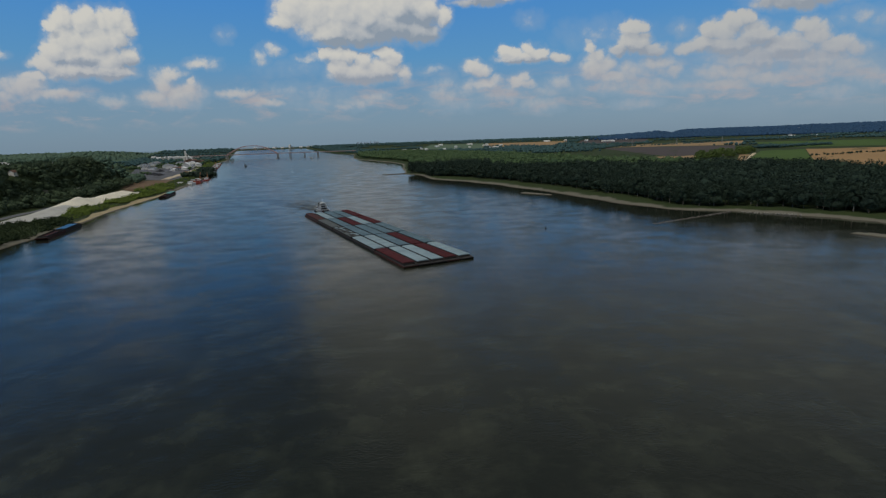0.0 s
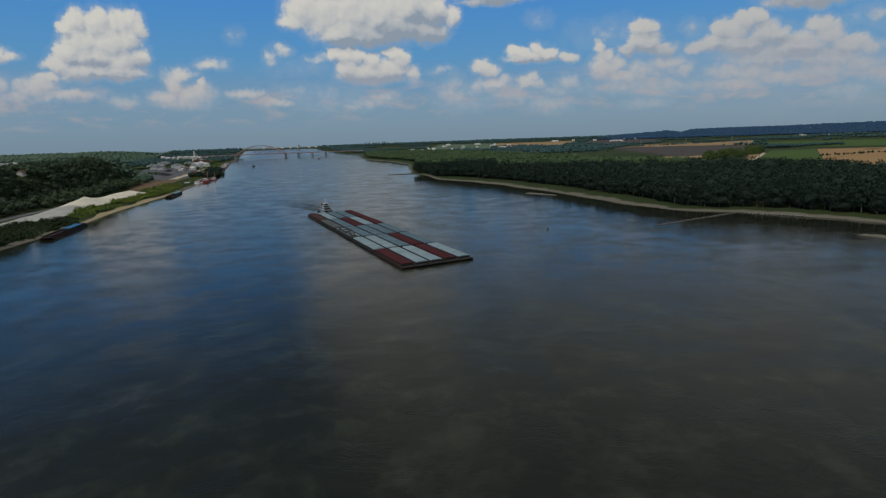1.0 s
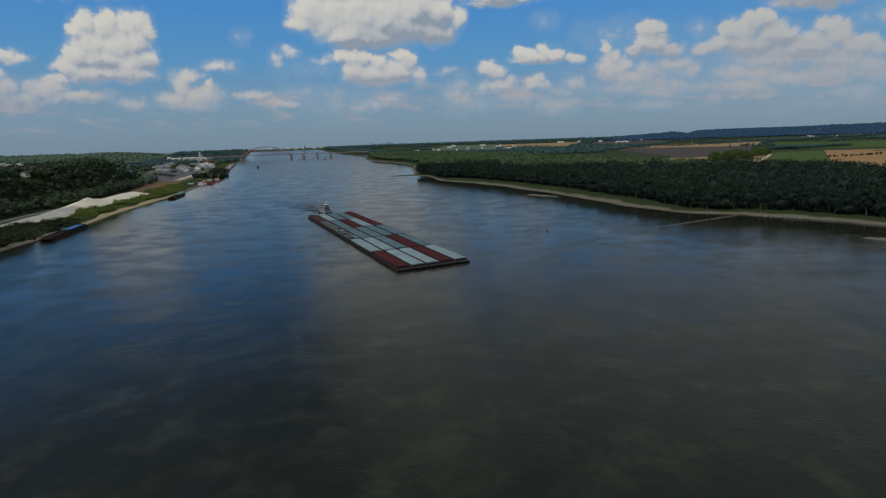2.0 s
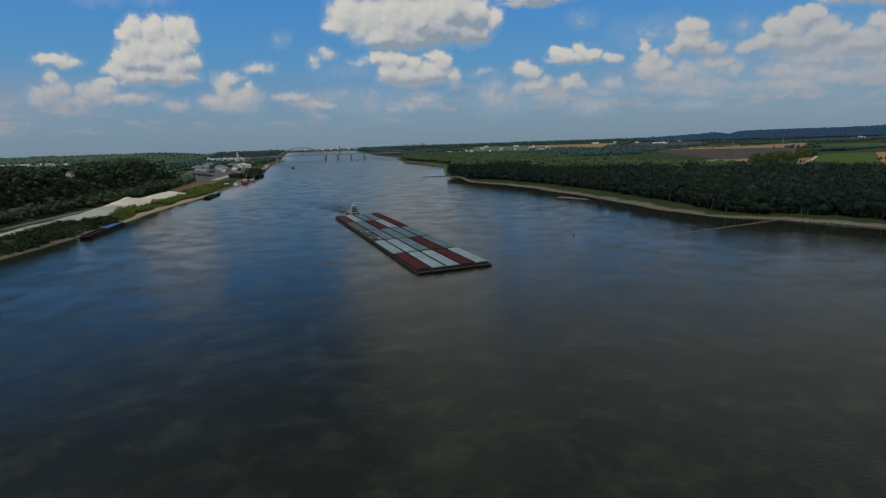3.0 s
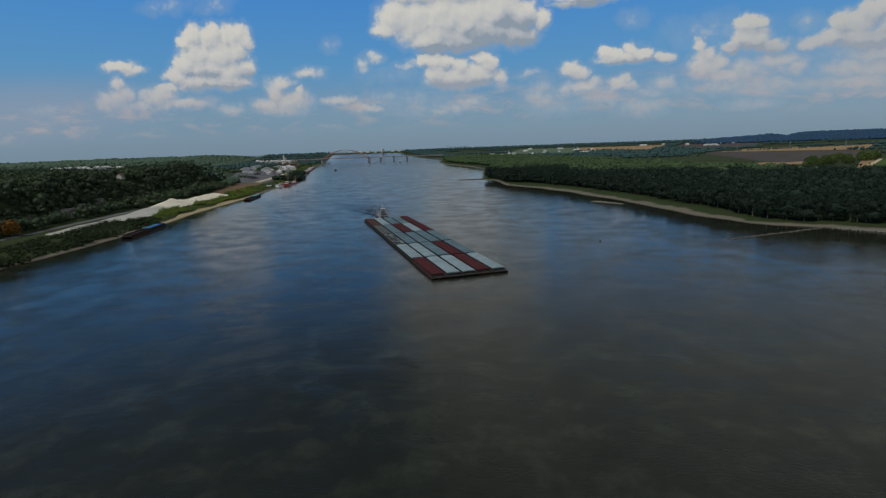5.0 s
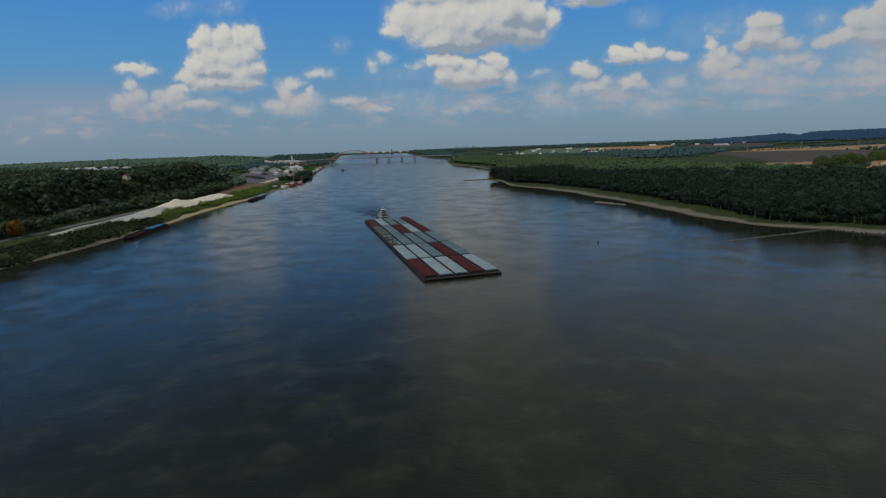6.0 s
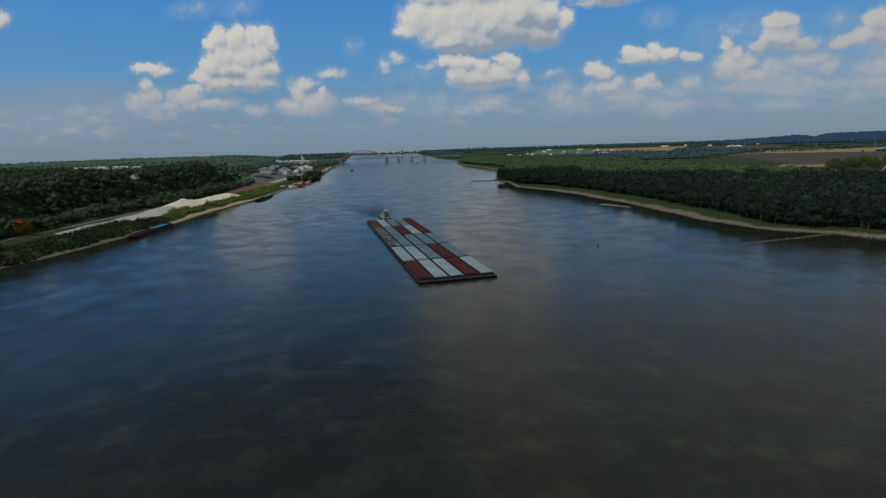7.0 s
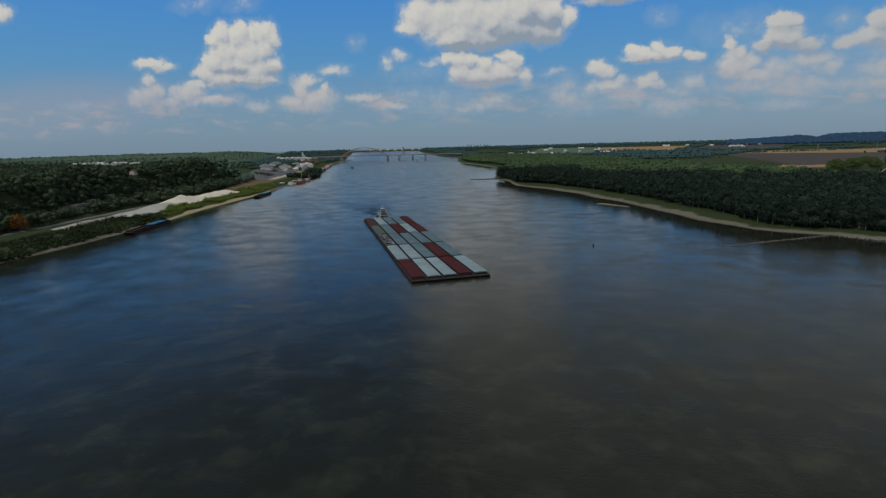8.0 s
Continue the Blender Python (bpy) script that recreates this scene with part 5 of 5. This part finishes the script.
def bank_strip(y0, y1, near, far, label):
    """A bare strip of sand along the bluff-side bank, its edges wandering."""
    line = np.array([p for p in curve_through(LEFT_BANK[::2], 4.0) if y0 < p[1] < y1])
    t = np.gradient(line, axis=0)
    n = np.stack([-t[:, 1], t[:, 0]], -1) / np.hypot(t[:, 0], t[:, 1])[:, None]
    taper = np.sin(np.linspace(0, np.pi, len(line))) ** 0.35
    cells = 9
    w = np.linspace(0, 1, cells)[None, :]
    off = near + w * (far - near) * (taper * (0.75 + 0.3 * waves(line[:, 0] * 3, line[:, 1], 17.0)))[:, None]
    p = line[:, None, :] + n[:, None, :] * off[..., None]
    px, py = p[..., 0].ravel(), p[..., 1].ravel()
    i, j = np.meshgrid(np.arange(len(line) - 1), np.arange(cells - 1), indexing="ij")
    k = (i * cells + j).ravel()
    m2 = array_mesh("bank_strip", np.stack([px, py, land_height(px, py) + 0.15], -1), np.stack([k, k + 1, k + cells + 1, k + cells], -1))
    m2.materials.append(SUNLIT_SAND)
    tagged(new("bank_strip", m2), label, "sand bank", kind="structure")


bank_strip(610, 1010, 3.0, 17.0, "tan sand at the foot of the scrub, coloured bright as in sun")
draped("gravel_strip", [(-585, 1040), (-655, 1300), (-745, 1290), (-640, 1050)], EARTH, 0.25, "brown bare earth track along the bank", "road", 14)
draped("gravel_strip", [(-680, 1320), (-880, 1960), (-895, 1955), (-698, 1316)], TRACK, 0.6, "pale road through the riverside yard", "road", 14)
draped("gravel_strip", [(-491, 430), (-606, 1060), (-622, 1056), (-500, 430)], GRAVEL, 0.25, "grey gravel haul road below the bluff", "road", 24)
draped("gravel_strip", [(-650, 1290), (-860, 2000), (-1160, 2020), (-800, 1330)], GRAVEL, 0.3, "grey gravel industrial yard by the river", "yard", 20)


def outcrop(x, y, z, long, tall, turn, seed, label="pale limestone ledge showing through the bluff wood"):
    """A broken limestone face made of uneven beds."""
    o = thing("rock_outcrop", x, y, z, turn, label, "rock", "limestone ledges of the bluff")
    rs = random.Random(seed)
    beds = 4
    for k in range(beds):
        bm = bmesh.new()
        z0, z1 = tall * k / beds, tall * (k + 1) / beds
        n = 16
        front = [(-long / 2 + long * i / n, rs.uniform(-1.9, 1.9) + 1.2 * math.sin(i * 0.9 + seed) - 0.9 * k) for i in range(n + 1)]
        lo = [bm.verts.new((p[1], p[0], z0)) for p in front] + [bm.verts.new((-14, long / 2, z0)), bm.verts.new((-14, -long / 2, z0))]
        hi = [bm.verts.new((p[1] - rs.uniform(-0.4, 0.7), p[0], z1 + rs.uniform(-0.9, 0.5))) for p in front] + [bm.verts.new((-14, long / 2, z1)), bm.verts.new((-14, -long / 2, z1))]
        bm.faces.new(lo)
        bm.faces.new(hi[::-1])
        for i in range(len(lo)):
            j = (i + 1) % len(lo)
            bm.faces.new((lo[j], lo[i], hi[i], hi[j]))
        part("rock_bed", bm, ROCK, o)


for k, (y, long, up, tall) in enumerate(LEDGES):
    i = int(np.argmin(np.abs(BLUFF[:, 1] - y)))
    lean = BLUFF[min(i + 1, len(BLUFF) - 1)] - BLUFF[i - 1]
    outcrop(BLUFF[i][0] - 4 - up * 0.5, y, 6 + up, long, tall * 1.25, heading(0, 0, *lean), k)


# ---------------------------------------------------------------- low-bank details
def rock_mesh(seed, mat):
    vs, fs = lump(seed + 40, 1, 0.5)
    m2 = array_mesh("stone", vs * np.array([1, 1, 0.7]), fs)
    m2.materials.append(mat)
    return m2


STONES = [rock_mesh(i, RIPRAP) for i in range(6)]
PALE_STONES = [rock_mesh(i + 9, PALE_ROCK) for i in range(6)]


def dike(x0, y0, x1, y1, label, per=1.6, wide=5.0, size=1.1, crest=0.5, stones=STONES):
    """A rock dike running into the river."""
    rs = random.Random(int(x0 * 7 + y1))
    o = thing("rock_dike", x0, y0, 0, 0, label, "rock dike", "rock dikes")
    n = int(math.hypot(x1 - x0, y1 - y0) * per)
    for i in range(n):
        f = i / n
        s = size * rs.uniform(0.5, 1.3)
        q = part("stone", stones[i % 6], None, o)
        q.location = ((x1 - x0) * f + rs.gauss(0, wide / 4), (y1 - y0) * f + rs.gauss(0, wide / 4), crest * (1 - 0.8 * f) - 0.35 * s + rs.uniform(-0.2, 0.2))
        q.rotation_euler = (rs.uniform(0, 6), rs.uniform(0, 6), rs.uniform(0, 6))
        q.scale = (s, s, s * 0.8)


dike(297, 548, 194, 489, "low rock dike running into the river", 2.2, 3.5, 0.75, 0.35)
dike(-84, 1345, -150, 1325, "dark rock dike off the wooded point", 3.0, 7.0, 1.6, 0.8)
dike(340, 506, 304, 543, "pale riprap stones along the water's edge", 1.8, 7.0, 0.7, 1.2, PALE_STONES)


def sandbar(x, y, long, wide, turn, label):
    """A flat bar of sand just above the water, with an uneven edge."""
    bm = bmesh.new()
    rs = random.Random(int(x))
    n = 40
    rim, top = [], []
    for i in range(n):
        a = 2 * math.pi * i / n
        k = 1 + 0.18 * math.sin(3 * a + x) + 0.1 * math.sin(7 * a + y) + rs.uniform(-0.04, 0.04)
        c, s = math.cos(a) * wide / 2 * k, math.sin(a) * long / 2 * k
        rim.append(bm.verts.new((c, s, -0.3)))
        top.append(bm.verts.new((c * 0.7, s * 0.8, 0.75)))
    for i in range(n):
        j = (i + 1) % n
        bm.faces.new((rim[i], rim[j], top[j], top[i]))
    bm.faces.new(top)
    o = new("sandbar", mesh_from("sandbar", bm, GROUND))
    o.matrix_world = pose(x, y, 0, 0, 0, turn)
    tagged(o, label, "sandbar", kind="structure")


sandbar(132, 782, 62, 12, 40, "low bare sandbar beside the bank")
sandbar(334, 400, 44, 13, 30, "low bare sandbar near the bank")
sandbar(-30, 1165, 90, 10, 14, "narrow sand spit at the wooded point")


# ---------------------------------------------------------------- bridge
def arch_bridge():
    """Tied steel arch over the channel with a girder approach on piers."""
    y_of = lambda x: 3260 + 0.10 * (x + 950)
    xa, xb = -1299.0, -1003.0
    o = thing("arch_bridge", 0, 0, 0, 0, "red-brown steel arch bridge on concrete piers", "bridge")
    deck_z, thick = 26.0, 2.2
    bm = bmesh.new()
    for s in (0, 26):
        beam(bm, (-1500, y_of(-1500) + s, deck_z), (-540, y_of(-540) + s, deck_z), 11, thick)
    part("deck", bm, STEEL_RED_HAZED, o)
    bm = bmesh.new()
    for s in (-6, 6, 20, 32):
        beam(bm, (-1500, y_of(-1500) + s, deck_z + 2.6), (-540, y_of(-540) + s, deck_z + 2.6), 0.5, 1.2)
    part("parapet", bm, CONCRETE, o)
    n = 22
    for s in (-5, 5, 21, 31):
        bm = bmesh.new()
        pts = []
        for i in range(n + 1):
            f = i / n
            x = xa + (xb - xa) * f
            pts.append(Vector((x, y_of(x) + s, deck_z + 52 * (1 - (2 * f - 1) ** 2))))
        for p, q in zip(pts[:-1], pts[1:]):
            beam(bm, p, q, 1.0, 1.5)
        part("arch_rib", bm, STEEL_RED_HAZED, o)
        for p in pts[1:-1]:
            bm = bmesh.new()
            beam(bm, p, (p.x, p.y, deck_z), 0.45)
            part("hanger", bm, STEEL_RED_HAZED, o)
    for s in (0, 26):
        for i in range(3, n - 2, 2):
            bm = bmesh.new()
            f = i / n
            x = xa + (xb - xa) * f
            z = deck_z + 52 * (1 - (2 * f - 1) ** 2)
            beam(bm, (x, y_of(x) + s - 5, z), (x, y_of(x) + s + 5, z), 1.0)
            part("brace", bm, STEEL_RED_HAZED, o)
    for x in (-1480, -1390, xa, xb, -929, -845, -764):
        for s in (0, 26):
            w = 3.2 if x in (xa, xb) else 1.6
            y = y_of(x) + s
            bm = bmesh.new()
            base = min(-3, height_at(x, y) - 2)
            box(bm, x - w, x + w, y - 6, y + 6, base, 8.0, 0.6)
            for q in (-4, 4):
                box(bm, x - w * 0.6, x + w * 0.6, y + q - 1.6, y + q + 1.6, 8.0, 21.6)
            box(bm, x - w * 0.7, x + w * 0.7, y - 6.5, y + 6.5, 21.6, deck_z - thick / 2)
            part("pier", bm, CONCRETE, o)


arch_bridge()


# ---------------------------------------------------------------- buildings
def gabled(name, x, y, turn, w, d, h, rise, wall, roof, label, category, group, sink=1.0, z=None):
    """A building with a pitched roof that overhangs, windows and a door."""
    reach = np.array((-d / 3, 0, d / 3))
    ground_z = float(land_height(x + np.repeat(reach, 3), y + np.tile(reach, 3)).min()) if z is None else z
    o = thing(name, x, y, ground_z, turn, label, category, group)
    bm = bmesh.new()
    prism(bm, [(-w / 2, -sink), (w / 2, -sink), (w / 2, h), (0, h + rise), (-w / 2, h)], -d / 2, d / 2)
    body = part("wall", bm, wall, o)
    bm = bmesh.new()
    t = 0.35
    k = rise / (w / 2)
    e = w / 2 + 0.6
    prism(bm, [(-e, h - 0.6 * k), (0, h + rise), (e, h - 0.6 * k), (e, h - 0.6 * k + t), (0, h + rise + t), (-e, h - 0.6 * k + t)], -d / 2 - 0.6, d / 2 + 0.6)
    part("roof", bm, roof, o)
    n = max(2, min(6, int(d / 4)))
    for s in (-1, 1):
        for i in range(n):
            yy = -d / 2 + d * (i + 0.5) / n
            part("window", boxes((min(s * w / 2, s * (w / 2 + 0.06)), max(s * w / 2, s * (w / 2 + 0.06)), yy - 0.7, yy + 0.7, h * 0.35, h * 0.75)), GLASS, body)
    part("door", boxes((-0.6, 0.6, -d / 2 - 0.06, -d / 2, 0, 2.1)), ROOF_BROWN, body)
    return o


rs = random.Random(5)
# houses in the clearing on the plateau
for i in range(26):
    x, y = -1085 + 13.5 * i + rs.uniform(-9, 9), 1112 - 5.5 * i + rs.uniform(-30, 40)
    gabled("house", x, y, rs.uniform(0, 180), rs.uniform(9, 12), rs.uniform(14, 22), 6.0, 3.4, WALL, (ROOF, ROOF_PALE, ROOF_PALE)[i % 3],
           ("white-sided house with a grey roof", "white-sided house with a pale roof", "white-sided house with a pale roof")[i % 3] + " among trees", "house", "houses on the plateau")
for x, y in ((-678, 806), (-662, 800), (-694, 816), (-650, 808)):
    gabled("house", x, y, rs.uniform(0, 90), 8, 12, 5.5, 3.0, WALL, ROOF_BROWN, "white-sided house with a brown roof at the bluff's brow", "house", "houses on the plateau")
# riverside works
for i, (x, y, w, d, h, c) in enumerate(((-1010, 1990, 26, 60, 9, 0), (-1070, 2080, 30, 80, 10, 1), (-1140, 2040, 24, 50, 8, 0), (-960, 2050, 18, 40, 8, 1), (-1230, 2200, 30, 70, 9, 0),
                                       (-1130, 2300, 28, 90, 11, 1), (-1300, 2420, 34, 80, 10, 0), (-1200, 2560, 40, 120, 14, 2), (-1120, 2480, 30, 90, 13, 2), (-900, 1800, 16, 34, 6, 0), (-1030, 1900, 20, 44, 7, 1), (-1090, 1960, 22, 40, 7, 0), (-1000, 2130, 18, 36, 8, 0), (-1180, 2130, 24, 60, 9, 1), (-1060, 2200, 20, 50, 8, 0), (-1250, 2310, 26, 60, 9, 1))):
    gabled("warehouse", x, y, 18 + rs.uniform(-6, 6), w, d, h, w * 0.16, (WALL, ROOF_PALE, ROOF_BROWN)[c], (ROOF, ROOF, ROOF_BROWN)[c],
           ("white metal warehouse with a grey roof", "pale warehouse with a grey roof", "brown industrial shed by the river")[c], "warehouse", "riverside works")


def tank(x, y, radius, tall, label):
    """A round storage tank with a shallow cone roof and a stair."""
    o = thing("storage_tank", x, y, height_at(x, y), rs.uniform(0, 360), label, "storage tank", "riverside works")
    bm = bmesh.new()
    drum(bm, 0, 0, -1.5, tall, radius, radius, 20)
    part("shell", bm, WALL, o)
    bm = bmesh.new()
    drum(bm, 0, 0, tall, tall + radius * 0.25, radius * 1.02, radius * 0.1, 20)
    part("roof", bm, ROOF_PALE, o)
    bm = bmesh.new()
    for k in range(9):
        a0, a1 = k * 0.16, (k + 1) * 0.16
        beam(bm, (math.cos(a0) * (radius + 0.5), math.sin(a0) * (radius + 0.5), tall * k / 9), (math.cos(a1) * (radius + 0.5), math.sin(a1) * (radius + 0.5), tall * (k + 1) / 9), 0.5)
    part("stair", bm, ROOF, o)


for k in range(6):
    tank(-985 - 24 * (k % 3) - 14 * (k // 3), 2150 + 20 * (k % 3) + 34 * (k // 3), 9 + (k % 2) * 3, 11 + k % 3, "white round storage tank in the riverside works")
for k in range(26):
    x, y = -872 - 11.5 * k + rs.uniform(-30, 25), 1740 + 31 * k + rs.uniform(-30, 30)
    gabled("shed", x, y, rs.uniform(0, 90), rs.uniform(8, 13), rs.uniform(14, 26), rs.uniform(5, 8), 2.5, (WALL, ROOF_PALE, ROOF)[k % 3], (ROOF_PALE, ROOF, ROOF_BROWN)[k % 3],
           ("white shed with a pale roof", "pale shed with a grey roof", "grey shed with a brown roof")[k % 3] + " in the riverside works", "shed", "riverside works")


for k, (x, y, w, d, h) in enumerate(((-905, 1905, 18, 34, 9), (-930, 1960, 24, 40, 11), (-968, 2025, 20, 30, 13), (-1010, 2110, 26, 46, 12), (-1045, 2230, 22, 40, 14), (-950, 2090, 16, 24, 9), (-1090, 2330, 24, 50, 12))):
    gabled("warehouse", x, y, 18 + rs.uniform(-5, 5), w, d, h, w * 0.14, WALL, ROOF_PALE, "tall white metal warehouse near the landing", "warehouse", "riverside works")


def silo_tower(x, y):
    o = thing("grain_elevator", x, y, height_at(x, y), 20, "pale concrete elevator tower with a slanting conveyor", "grain elevator")
    for k in range(4):
        bm = bmesh.new()
        drum(bm, (k % 2) * 11, (k // 2) * 11, -1, 30, 5.2, 5.2, 16)
        drum(bm, (k % 2) * 11, (k // 2) * 11, 30, 32.5, 5.3, 1.0, 16)
        part("silo", bm, WALL, o)
    part("head_house", boxes((2, 9, 2, 9, 30, 58), bevel=0.3), WALL, o)
    bm = bmesh.new()
    beam(bm, (5, 5, 50), (46, -36, 8), 1.6)
    part("conveyor", bm, ROOF_PALE, o)


silo_tower(-1235, 2570)
# white buildings of the town beyond the bridge
for i in range(7):
    u = -0.345 + 0.016 * i + rs.uniform(-0.003, 0.003)
    y = 4640 + rs.uniform(-20, 50)
    gabled("warehouse", u * y, y, rs.uniform(60, 120), 20, rs.uniform(25, 50), 9, 3, WALL, ROOF_PALE, "distant white building beyond the bridge", "building", "far town", 8.0)
# white sheds of the town behind the riverside works
for i in range(12):
    u = -0.535 + 0.0068 * i + rs.uniform(-0.002, 0.002)
    y = 3250 + rs.uniform(-30, 60)
    gabled("warehouse", u * y, y, rs.uniform(60, 120), 18, rs.uniform(20, 34), rs.uniform(15, 19), 3, WALL, ROOF_PALE, "white shed of the town on the plateau", "building", "plateau town", 6.0)
# towers of the city on the horizon
for i in range(7):
    tx, ty = (-0.158 + 0.0062 * i + rs.uniform(-0.002, 0.002)) * 4900, 4900
    o = thing("tower_block", tx, ty, height_at(tx, ty), rs.uniform(0, 60), "tall tower block of the distant city, tinted blue-grey for haze", "tower", "city on the horizon")
    w, tall = rs.uniform(5, 10), rs.uniform(9, 24)
    part("shaft", boxes((-w, w, -w * 0.8, w * 0.8, -6, tall), bevel=0.5), CITY_HAZED, o)
    part("roof", boxes((-w * 0.6, w * 0.6, -w * 0.5, w * 0.5, tall, tall + 4), bevel=0.4), CITY_HAZED, o)
tx, ty = -0.283 * 4660, 4660
o = thing("tower_block", tx, ty, height_at(tx, ty), -40, "distant white tower block beyond the bridge", "tower")
part("shaft", boxes((-9, 9, -7, 7, -6, 28), bevel=0.5), WALL, o)
part("roof", boxes((-10, 10, -8, 8, 28, 30), bevel=0.5), ROOF_PALE, o)
# long white sheds and farms on the valley floor
for i in range(6):
    y = 4150 + rs.uniform(-20, 20)
    u = 0.318 + 0.010 * i
    gabled("warehouse", u * y, y, 95, 30, rs.uniform(24, 36), 7, 2.5, WALL, ROOF_PALE, "long white shed on the far valley floor", "warehouse", "far sheds", 4.0)
for i in range(10):
    y = rs.uniform(3300, 4200)
    u = rs.uniform(0.57, 0.86)
    gabled("farmhouse", u * y, y, rs.uniform(0, 180), 14, rs.uniform(18, 34), 7, 4, WALL, (ROOF_PALE, ROOF)[i % 2], "white farm building among the fields", "farm building", "far farms", 6.0)
for i in range(24):
    y = rs.uniform(3500, 4350)
    u = rs.uniform(-0.08, 0.34)
    gabled("farmhouse", u * y, y, rs.uniform(0, 180), 16, rs.uniform(20, 50), 7, 4, WALL, ROOF_PALE, "white farm building among the fields", "farm building", "far farms", 6.0)


def pylon(x, y):
    o = thing("pylon", x, y, height_at(x, y), 30, "slender lattice power pylon on the valley floor", "pylon", "power line")
    bm = bmesh.new()
    for sx in (-1, 1):
        for sy in (-1, 1):
            beam(bm, (sx * 3.5, sy * 3.5, -1), (sx * 0.6, sy * 0.6, 38), 0.5)
    for k in range(6):
        z0, z1 = k * 6, k * 6 + 6
        w0, w1 = 3.5 - 2.9 * z0 / 38, 3.5 - 2.9 * z1 / 38
        for sy in (-1, 1):
            beam(bm, (-w0, sy * w0, z0), (w1, sy * w1, z1), 0.3)
    part("mast", bm, ROOF, o)
    bm = bmesh.new()
    for z, w in ((28, 7), (33, 6), (37, 4)):
        beam(bm, (-w, 0, z), (w, 0, z), 0.5)
    part("cross_arm", bm, ROOF, o)


for x, y in ((1010, 2900), (1235, 2870), (1460, 2840)):
    pylon(x, y)
